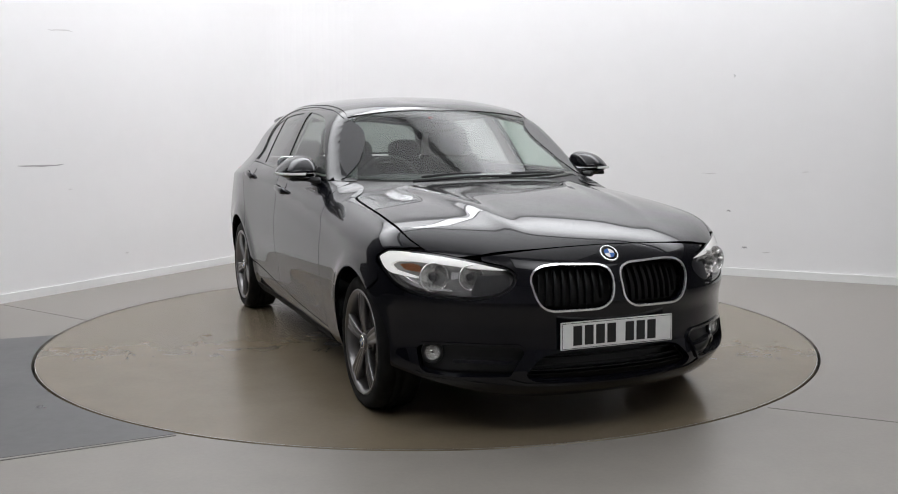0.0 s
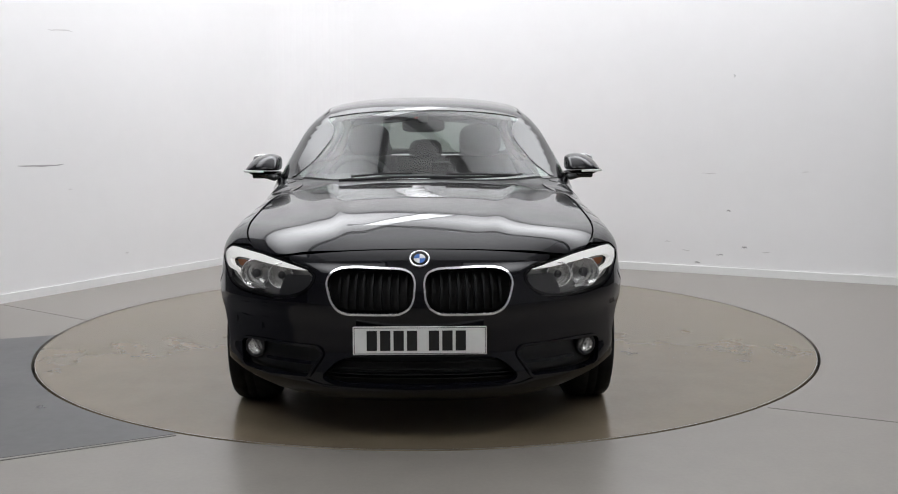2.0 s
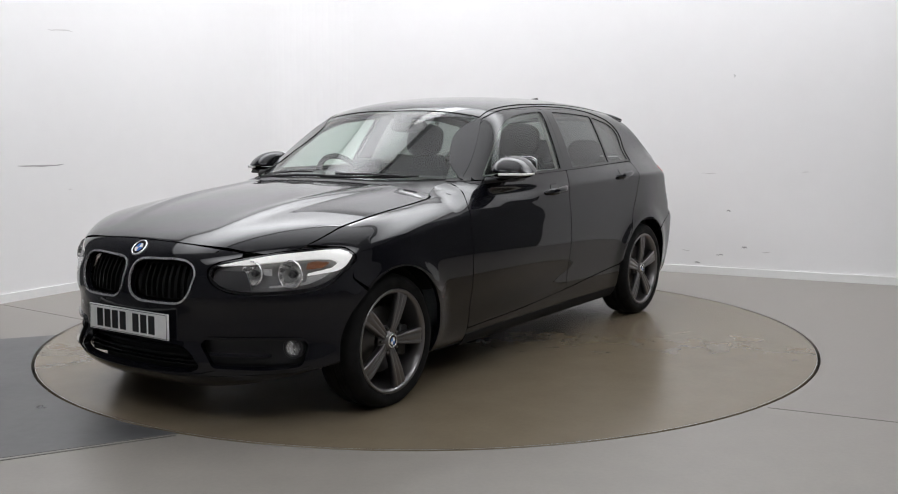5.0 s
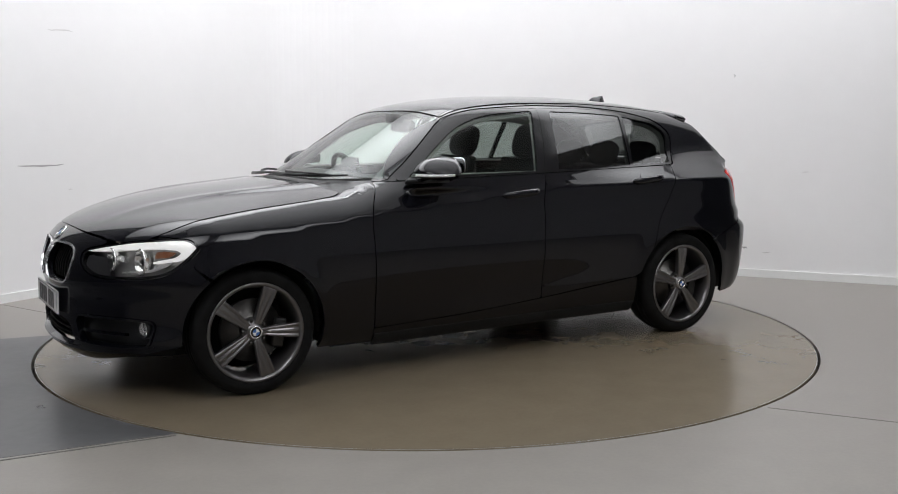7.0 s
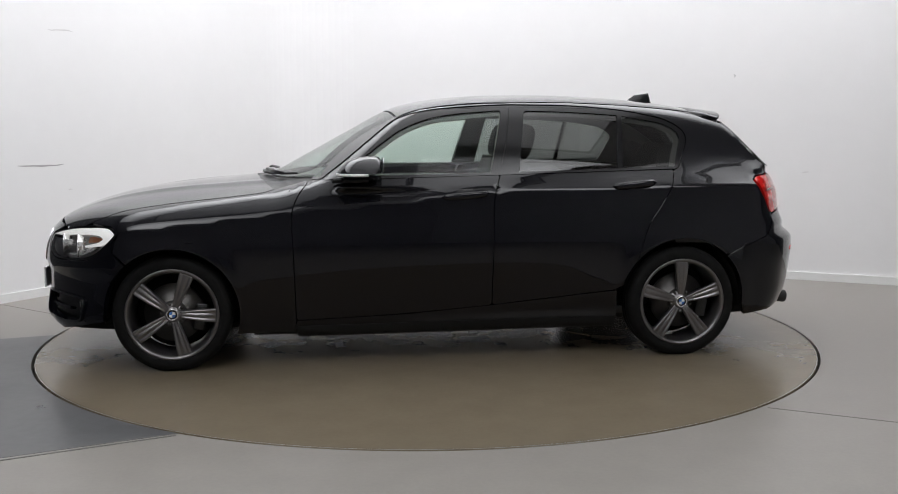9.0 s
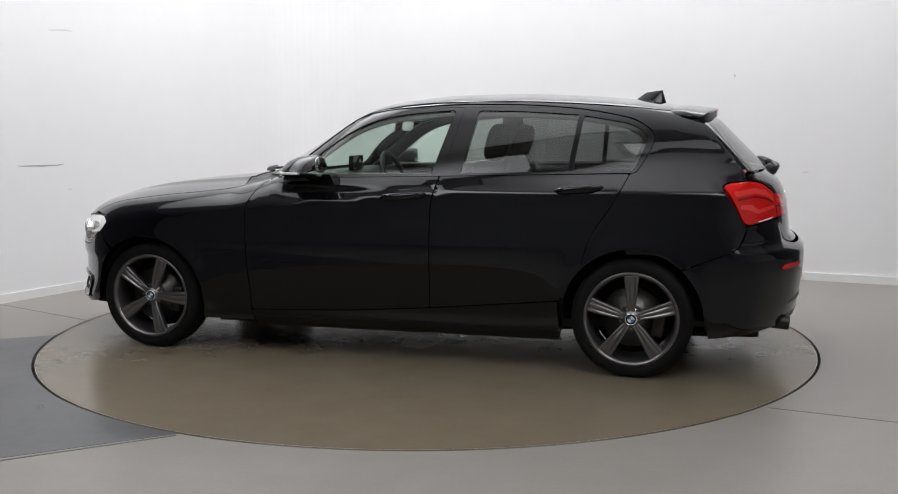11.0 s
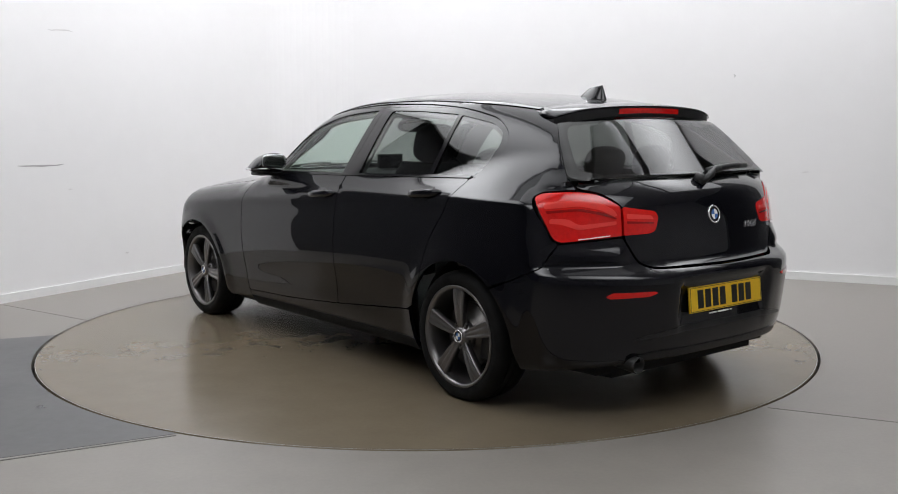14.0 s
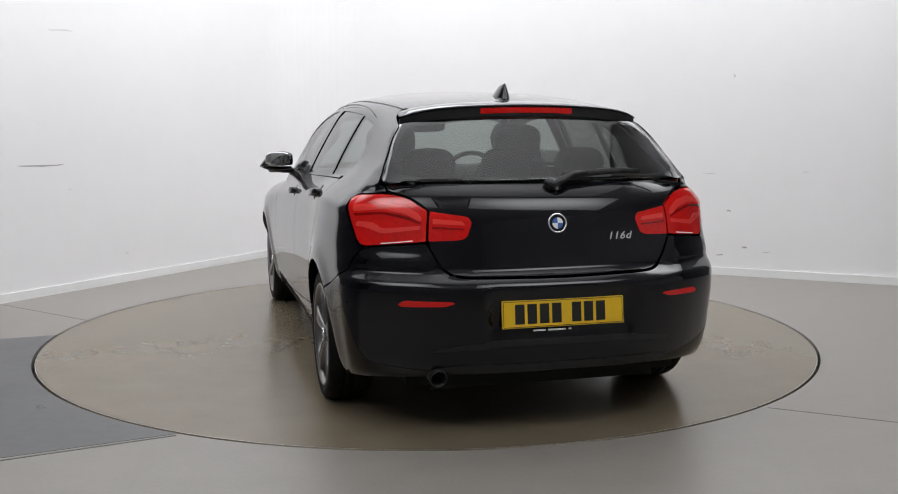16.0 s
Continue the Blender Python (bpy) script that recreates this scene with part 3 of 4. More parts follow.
bonnet = rounded(both([(0, 2.049, 0), (.158, 2.048, .1), (.335, 2.034, .1), (.523, 1.978, .03), *[(p[1], p[0], .02) for p in edge], *[(y, x, 0) for x, y in BON], (.45, .955, .2), (0, 1.01, 0)]))[:, ::-1]
screen = rounded(both([(0, .925, 0), (.25, .905, .2), (.45, .82, .2), (.688, .640, .03), (.660, .52, .1), (.631, .44, .1), (.601, .37, .1), (.554, .28, .1), (.537, .238, .03), (0, .272, 0)]))[:, ::-1]
clear_screen = rounded(both([(0, .905, 0), (.25, .885, .2), (.43, .80, .2), (.672, .634, .03), (.648, .52, .1), (.619, .44, .1), (.589, .37, .1), (.544, .285, .03), (.45, .277, .1), (0, .285, 0)]))[:, ::-1]
roofline = rounded(both([(0, .270, 0), (.5425, .232, .01), (.533, .1, .02), (.545, -.4, .05), (.5395, -.7, .05), (.53, -1.0, .05), (.5145, -1.25, .05), (.50, -1.44, .02), (0, -1.50, 0)]))[:, ::-1]
bumper = rounded(both([(0, .150, 0), (.30, .155, .1), (.52, .170, .1), (.80, .222, .06), *wrap([(1.80, .250, .03), (1.742, .262, .01), *arch(AX, .295, .338, 0, 50, 10), (1.69, .62, .02), (1.640, .700, .01)]),
                       (1.025, .653, .03), (.955, .598, .04), (.876, .571, .04), (.758, .563, .04), (.623, .560, .04), (.541, .569, .04), (.485, .588, .03), (.444, .622, .03), (.434, .664, .02), (.480, .692, .02), (.585, .712, .01), (.591, .731, .01), (.381, .753, .1), (.184, .761, .1), (0, .763, 0)]))
rear_bumper = rounded(both([(0, .262, 0), (.45, .258, .1), *wrap([(-1.80, .222, .05), (-1.655, .205, .01), *arch(RX, .295, .346, 180, 134, 12), (-1.66, .60, .02), (-1.79, .66, .02), (-1.825, .755, .01)], True), (.876, .757, .02), (.612, .780, .02), (.60, .776, .02), (.53, .668, .04), (.45, .648, .05), (0, .642, 0)]))
tailgate = rounded(both([(0, .648, 0), (.45, .653, .05), (.522, .670, .04), (.594, .776, .02), (.597, .905, .01), (.635, .932, .03), (.70, .963, .04), (.79, .979, .02), (.815, .990, .01), (.80, 1.012, .02), (0, 1.014, 0)]))
rear_glass = rounded(both([(0, 1.017, 0), (.76, 1.016, .03), (.857, 1.03, .03), (.889, 1.10, .05), (.952, 1.26, .03), (.45, 1.297, .1), (0, 1.305, 0)]))
clear_rear = rounded(both([(0, 1.042, 0), (.68, 1.042, .03), (.80, 1.06, .03), (.88, 1.245, .05), (.45, 1.275, .1), (0, 1.283, 0)]))
FOG = (.785, .335)

for sgn in (1, -1):
    vs = view_side(sgn)
    panel("front_wing", vs, wing, PAINT, car)
    df = panel("front_door", vs, door_f, PAINT, car)
    dr = panel("rear_door", vs, door_r, PAINT, car)
    panel("sill", vs, sill, PAINT, car)
    panel("quarter_panel", vs, quarter, PAINT, car)
    panel("boot_trim", vs, rounded([(-1.25, 1.03, .02), (-1.25, .6, .02), (-1.78, .62, .02), (-1.86, .96, .02), (-1.72, 1.04, .02)]), DASH, car, sink=.06, depth=0, step=.1)
    panel("sill_trim", vs, rounded([(.775, .212, .01), (.775, .148, .01), (-.925, .158, .01), (-.925, .222, .01)]), LINER, car, sink=-.003, gap=0, depth=.02)
    panel("window_frame", vs, frame_f, GLOSSBLACK, df, holes=[glass_f], sink=.004, gap=.001)
    panel("window_frame", vs, frame_r, GLOSSBLACK, dr, holes=[glass_r, glass_q], sink=.004, gap=.001)
    panel("window", vs, glass_f, CLEAR, df, sink=.008, gap=-.004, depth=0)
    panel("window", vs, glass_r, PRIVACY, dr, sink=.008, gap=-.004, depth=0)
    panel("quarter_window", vs, glass_q, PRIVACY, dr, sink=.008, gap=-.004, depth=0)
    # dark inner sheet behind the gaps, and inner door trim
    panel("inner_panel", vs, rounded([(.80, .18, .02), (.80, .93, .02), (-.3, .965, .02), (-1.26, .98, .02), (-1.05, .70, .02), (-.93, .55, .02), (-.93, .18, .02)]), TRIM, car, sink=.05, depth=0, step=.1)
    panel("belt_moulding", vs, rounded([(.60, .982, .004), (.60, .968, .004), (-.29, .986, .004), (-1.26, 1.008, .004), (-1.26, 1.02, .004), (-.29, .998, .004)]), GLOSSBLACK, df, sink=-.004, gap=0, depth=.01, step=.03)

panel("bonnet", view_top, bonnet, PAINT, car, step=.025, gap=.0012)
panel("scuttle", view_top, rounded(both([(0, 1.005, 0), (.45, .95, .2), (.665, .885, .02), (.745, .83, .02), (.775, .70, .02), (.74, .62, .02), (.62, .67, .02), (.45, .815, .2), (.25, .90, .2), (0, .92, 0)]))[:, ::-1], TRIM, car, sink=.007, gap=-.002, depth=0)
panel("windscreen", view_top, screen, CLEAR, car, sink=.003, depth=0)
panel("screen_surround", view_top, rounded(both([(0, .935, 0), (.25, .915, .2), (.45, .83, .2), (.697, .641, .03), (.667, .52, .1), (.639, .44, .1), (.609, .37, .1), (.561, .28, .1), (.543, .233, .03), (0, .268, 0)]))[:, ::-1], LINER, car, holes=[clear_screen], sink=.0055, gap=0, depth=.004)
panel("roof", view_top, roofline, PAINT, car)
for sgn in (1, -1):
    ditch = rounded([(.27, .50 * sgn, .01), (.30, .575 * sgn, .01), (.10, .575 * sgn, .02), (-.4, .59 * sgn, .05), (-1.0, .575 * sgn, .05), (-1.46, .53 * sgn, .01), (-1.46, .47 * sgn, .01), (-.7, .50 * sgn, .05)])
    panel("roof_ditch", view_top, ditch[::int(sgn)], PAINT, car, sink=.004, gap=0, depth=0)
panel("headlining", view_top, rounded(both([(0, .25, 0), (.50, .21, .02), (.50, -.4, .2), (.46, -1.35, .02), (0, -1.45, 0)]))[:, ::-1], LINING, car, sink=.045, depth=0, step=.08)
for sgn in (1, -1):
    panel("pillar_trim", view_side(sgn), rounded([(.62, 1.0, .02), (.50, 1.10, .05), (.28, 1.27, .1), (.05, 1.34, .1), (-.4, 1.36, .1), (-1.0, 1.335, .1), (-1.42, 1.27, .05), (-1.75, 1.05, .05), (-1.55, 1.0, .05), (-1.28, 1.02, .02)]), LINING, car,
          holes=[rounded([(.50, 1.01, .02), (.36, 1.12, .05), (.21, 1.225, .1), (.05, 1.285, .1), (-.325, 1.318, .02), (-.25, 1.01, .01)]), rounded([(-.40, 1.01, .01), (-.455, 1.315, .02), (-.73, 1.308, .1), (-1.0, 1.29, .02), (-1.23, 1.25, .06), (-1.32, 1.19, .04), (-1.25, 1.03, .02)])], sink=.03, gap=0, depth=.01)

# nose
holes = [KIDNEY, flip(KIDNEY), INTAKE, flip(INTAKE), GRILLE]
front_bumper = panel("front_bumper", view_nose, bumper, PAINT, car, holes=holes, step=.022, depth=.03)
grille_back = panel("grille_panel", view_nose, GRILLE, TRIM, front_bumper, sink=.07, gap=-.02, depth=0)
for k in range(4):
    z = .247 + .028 * k
    panel("grille_slat", view_nose, rounded(both([(0, z, 0), (.40 - .3 * (z - .25), z, .002), (.40 - .3 * (z - .25), z + .007, .002), (0, z + .007, 0)]), .002), SLAT, front_bumper, sink=.035, gap=0, depth=.03)
panel("splitter_strip", view_nose, rounded(both([(0, .222, 0), (.40, .232, .01), (.48, .252, .01), (.80, .247, .01), (.86, .262, .005), (.86, .254, .005), (.80, .236, .01), (.48, .240, .01), (.40, .220, .01), (0, .210, 0)]), .003), GLOSSBLACK, front_bumper, sink=-.004, gap=0, depth=.012)
for s in (1, -1):
    F = (lambda q: q) if s > 0 else flip
    grille = panel("kidney_grille", view_nose, F(KIDNEY), CHROME, car, holes=[F(inset(dense(KIDNEY, .006), .0075))], sink=-.005, gap=0, depth=.008, step=.012, label="chrome-framed kidney grille with black slats")
    panel("backing", view_nose, F(KIDNEY), LINER, grille, sink=.055, gap=-.01, depth=0)
    for k in range(9):
        u = .055 + .285 * k / 8
        top_z = .690 + .004 * math.sin(k / 8 * math.pi)
        lo = .53 + (.03 if k in (0, 8) else 0)
        panel("slat", view_nose, F(rounded([(u - .0045, lo, .002), (u + .0045 + .002, lo, .002), (u + .0055, top_z - (.02 if k == 8 else 0), .003), (u - .0045, top_z - (.02 if k == 8 else 0), .003)])), SLAT, grille, sink=.034, gap=0, depth=.03, step=.02)
    panel("intake_panel", view_nose, F(INTAKE), TRIM, front_bumper, sink=.045, gap=-.045, depth=0)
    panel("intake_lip", view_nose, F(inset(dense(INTAKE, .01), -.010)), PAINT, front_bumper, holes=[F(INTAKE)], sink=-.010, gap=0, depth=.02, step=.02)
    panel("intake_fin", view_nose, F(rounded([(.70, .318, .004), (.43, .322, .004), (.44, .309, .004), (.70, .305, .004)])), PAINT, front_bumper, sink=.012, gap=0, depth=.04)
    # headlight: housing, two reflectors, bright brow, amber indicator, clear cover
    lamp = panel("headlight", view_nose, F(HEAD), LENS, car, sink=.001, gap=.003, depth=0, label="clear headlight with twin reflectors and a white brow")
    panel("housing", view_nose, F(HEAD), LAMPGREY, lamp, sink=.055, gap=-.006, depth=0)
    panel("bezel", view_nose, F(HEAD), GLOSSBLACK, lamp, holes=[F(inset(dense(HEAD, .01), .007))], sink=.004, gap=-.003, depth=.03)
    panel("brow", view_nose, F(rounded([(1.062, .712, .01), (1.02, .737, .02), (.955, .739, .05), (.75, .726, .05), (.60, .704, .05), (.475, .680, .004), (.60, .684, .05), (.75, .697, .05), (.90, .704, .03), (.965, .700, .01), (.995, .685, .01), (.965, .665, .01), (.86, .645, .004), (.86, .637, .004), (.99, .651, .02), (1.03, .672, .02)])), GUIDE, lamp, sink=.003, gap=0, depth=.02, step=.015)
    panel("indicator", view_nose, F(rounded([(.962, .690, .01), (.90, .696, .01), (.862, .690, .01), (.855, .662, .01), (.93, .668, .01)])), AMBER, lamp, sink=.022, gap=0, depth=.01, step=.015)
    panel("lower_trim", view_nose, F(rounded([(.70, .590, .004), (.85, .597, .03), (.93, .627, .02), (.963, .652, .004), (.948, .655, .004), (.915, .636, .02), (.84, .608, .03), (.70, .598, .004)])), REFLECT, lamp, sink=.008, gap=0, depth=.02, step=.015)
    panel("side_reflector", view_nose, F(rounded([(.915, .655, .004), (.858, .630, .004), (.85, .606, .006), (.885, .616, .006), (.93, .642, .004)])), CHROME, lamp, sink=.02, gap=0, depth=.015, step=.012)
    panel("bridge", view_nose, F(rounded([(.712, .668, .004), (.672, .670, .004), (.676, .646, .004), (.712, .640, .004)])), REFLECT, lamp, sink=.018, gap=0, depth=.02, step=.012)
    panel("inner_blank", view_nose, F(rounded([(.60, .66, .01), (.47, .665, .01), (.46, .62, .02), (.52, .583, .02), (.63, .575, .02)])), LAMPDARK, lamp, sink=.02, gap=0, depth=.03, step=.02)
    for u, v, r in ((.775, .642, .056), (.617, .648, .047)):
        p = nose_at(u * s, v)
        n = Vector((1, .12 * s, .05)).normalized()
        b = bmesh.new()
        lathe(b, [(r, .0), (r * .97, -.004), (r * .80, -.026), (r * .55, -.042), (r * .28, -.05), (r * .27, -.02), (r * .1, -.012)], frame_of(Vector(p) - n * .018, n), 14, cap=False)
        part("reflector", b, REFLECT, lamp, smooth=False)
        b = bmesh.new()
        lathe(b, [(r + .006, -.006), (r + .006, .002), (r + .001, .004), (r, -.004)], frame_of(Vector(p) - n * .018, n), 32, True)
        part("reflector_ring", b, CHROME, lamp)
        b = bmesh.new()
        lathe(b, [(r * .34, -.030), (r * .34, -.014), (r * .24, -.008), (r * .08, -.006)], frame_of(Vector(p) - n * .018, n), 24)
        part("bulb_shield", b, LAMPDARK, lamp)
    # fog lamp
    p = nose_at(FOG[0] * s, FOG[1])
    n = Vector((1, .35 * s, 0)).normalized()
    fog = new("fog_lamp")
    fog.parent = car
    b = bmesh.new()
    lathe(b, [(.045, -.03), (.045, .0), (.040, .006), (.034, .0), (.032, -.03)], frame_of(Vector(p) - n * .018, n), 32, True)
    part("bezel", b, TRIM, fog)
    b = bmesh.new()
    lathe(b, [(.033, .0), (.027, -.015), (.012, -.025), (.010, -.008), (.004, -.004)], frame_of(Vector(p) - n * .018, n), 10, cap=False)
    part("reflector", b, REFLECT, fog, smooth=False)
    b = bmesh.new()
    lathe(b, [(.034, .0), (.026, .005), (.01, .008)], frame_of(Vector(p) - n * .018, n), 32)
    part("lens", b, LENS, fog)


def roundel(parent, p, n, r):
    """A round enamel badge: chrome rim, black ring, blue and white quarters."""
    m = frame_of(p, n)
    ob = new("badge")
    ob.parent = parent
    b = bmesh.new()
    lathe(b, [(r, -.004), (r, .003), (r * .95, .005), (r * .84, .005), (r * .82, .002)], m, 40)
    part("rim", b, CHROME, ob)
    for a0, a1, r0, r1, mt, nm in ((0, 360, .56, .82, GLOSSBLACK, "ring"), (0, 90, 0, .56, WHITE, "quarter"), (90, 180, 0, .56, BLUE, "quarter"), (180, 270, 0, .56, WHITE, "quarter"), (270, 360, 0, .56, BLUE, "quarter")):
        b = bmesh.new()
        k = 40 if r0 else 10
        hi = [b.verts.new(m @ Vector((r * r1 * math.cos(math.radians(a0 + (a1 - a0) * i / k)), r * r1 * math.sin(math.radians(a0 + (a1 - a0) * i / k)), .0035))) for i in range(k + 1)]
        lo = [b.verts.new(m @ Vector((r * r0 * math.cos(math.radians(a0 + (a1 - a0) * i / k)), r * r0 * math.sin(math.radians(a0 + (a1 - a0) * i / k)), .0042))) for i in range(k + 1)] if r0 else [b.verts.new(m @ Vector((0, 0, .0045)))]
        for i in range(k):
            b.faces.new((hi[i], hi[i + 1], lo[i + 1], lo[i]) if r0 else (hi[i], hi[i + 1], lo[0]))
        part(nm, b, mt, ob)
    return ob


p = nose_at(0, .728)
roundel(car, p, slope(np.array([p]))[0], .041)
p = tail_at(0, .854)
roundel(car, p, slope(np.array([p]))[0], .041)


def number_plate(m, face):
    ob = new("number_plate")
    ob.parent = car
    ob.matrix_basis = m
    b = bmesh.new()
    box(b, -.26, .26, -.0555, .0555, -.006, .004, bevel=.003)
    part("plate", b, face, ob, smooth=False)
    b = bmesh.new()
    for x0, x1, y0, y1 in ((-.255, .255, .0495, .0515), (-.255, .255, -.0515, -.0495), (-.255, -.253, -.0495, .0495), (.253, .255, -.0495, .0495)):
        box(b, x0, x1, y0, y1, .0035, .0048)
    part("border_line", b, TRIM, ob, smooth=False)
    x = -.206
    for k in range(7):
        b = bmesh.new()
        box(b, x, x + .040, -.0395, .0395, .0035, .005, bevel=.0006)
        part("bar", b, BARS, ob, smooth=False)
        x += .052 if k != 3 else .085
    return ob


number_plate(frame_of((2.166, 0, .4185), (1, 0, .02)), PLATE_W)
number_plate(frame_of((-2.112, 0, .503), (-1, 0, .10)), PLATE_Y)

# tail
gate = panel("tailgate", view_tail, tailgate, PAINT, car, step=.025)
panel("rear_window", view_tail, rear_glass, PRIVACY, gate, sink=.004, gap=.003, depth=0)
panel("window_border", view_tail, rear_glass, LINER, gate, holes=[clear_rear], sink=.007, gap=0, depth=0)
panel("gate_trim", view_tail, rounded(both([(0, .66, 0), (.80, .70, .02), (.88, .90, .05), (.84, 1.0, .02), (0, 1.0, 0)])), DASH, gate, sink=.06, gap=0, depth=0, step=.08)
rear_b = panel("rear_bumper", view_tail, rear_bumper, PAINT, car, step=.022, gap=.0015)
panel("bumper_insert", view_tail, rounded(both([(0, .40, 0), (.30, .40, .02), (.52, .372, .02), (.56, .355, .01), (.30, .372, .02), (0, .374, 0)])), TRIM, rear_b, sink=-.003, gap=0, depth=.01)
panel("diffuser", view_tail, rounded(both([(0, .30, 0), (.45, .30, .02), (.56, .285, .02), (.50, .266, .02), (0, .268, 0)])), TRIM, rear_b, sink=-.004, gap=0, depth=.012)
for s in (1, -1):
    F = (lambda q: q) if s > 0 else flip
    lamp = panel("tail_light", view_tail, F(LAMP), REDLENS, car, sink=-.002, gap=.003, depth=.03, step=.02, label="red tail light with lighter bars")
    inner = panel("inner_tail_light", view_tail, F(LAMP_IN), REDLENS, gate, sink=-.002, gap=.002, depth=.03, step=.02, label="red inner tail light")
    panel("backing", view_tail, F(LAMP), LINER, lamp, sink=.034, gap=-.004, depth=0)
    panel("backing", view_tail, F(LAMP_IN), LINER, inner, sink=.034, gap=-.004, depth=0)
    panel("light_bar", view_tail, F(rounded([(.955, .925, .01), (.80, .938, .02), (.70, .925, .01), (.64, .895, .01), (.625, .872, .005), (.64, .868, .005), (.70, .895, .02), (.80, .912, .02), (.945, .900, .01)])), REDBAR, lamp, sink=-.004, gap=0, depth=.004, step=.015)
    panel("light_bar", view_tail, F(rounded([(.92, .862, .01), (.84, .860, .02), (.80, .835, .02), (.63, .850, .01), (.63, .836, .005), (.80, .815, .02), (.87, .838, .02), (.925, .842, .01)])), REDBAR, lamp, sink=-.004, gap=0, depth=.004, step=.015)
    # shade below the upper bar, drawn as a dark red strip
    panel("shadow_bar", view_tail, F(rounded([(.94, .892, .004), (.80, .903, .02), (.69, .885, .01), (.63, .862, .004), (.63, .857, .004), (.70, .876, .02), (.80, .893, .02), (.935, .882, .004)])), REDDARK, lamp, sink=-.0045, gap=0, depth=.004, step=.015)
    panel("reversing_light", view_tail, F(rounded([(.80, .778, .002), (.66, .792, .002), (.66, .788, .002), (.80, .773, .002)])), BROW, lamp, sink=-.004, gap=0, depth=.004)
    panel("light_bar", view_tail, F(rounded([(.58, .878, .006), (.45, .868, .01), (.44, .852, .005), (.58, .858, .006)])), REDBAR, inner, sink=-.004, gap=0, depth=.004, step=.015)
    # the same shade strip under the inner lamp's bar
    panel("shadow_bar", view_tail, F(rounded([(.58, .848, .004), (.44, .840, .004), (.44, .834, .003), (.58, .838, .004)])), REDDARK, inner, sink=-.0045, gap=0, depth=.004, step=.015)
    panel("reflector", view_tail, F(rounded([(.690, .547, .01), (.66, .563, .01), (.475, .563, .005), (.46, .556, .005), (.50, .543, .01), (.67, .538, .01)])), REDLENS, rear_b, sink=-.003, gap=0, depth=.01)
# raised model script
p = tail_at(-.315, .795)
writing = bpy.data.curves.new("script", "FONT")
writing.body, writing.size, writing.shear, writing.extrude, writing.align_x, writing.align_y = "116d", .042, .25, .0018, "CENTER", "CENTER"
writing.space_character, writing.offset = 1.1, .0006
draft = bpy.data.objects.new("script", writing)
scene.collection.objects.link(draft)
me = bpy.data.meshes.new_from_object(draft.evaluated_get(bpy.context.evaluated_depsgraph_get()))
bpy.data.objects.remove(draft)
me.transform(frame_of(Vector(p) + Vector((-.002, 0, 0)), slope(np.array([p]))[0]) @ Matrix.Diagonal((1.22, 1, 1, 1)))
me.materials.clear()
me.materials.append(CHROME)
script = new("script", me)
script.parent = gate
tagged(script, "chrome model script")


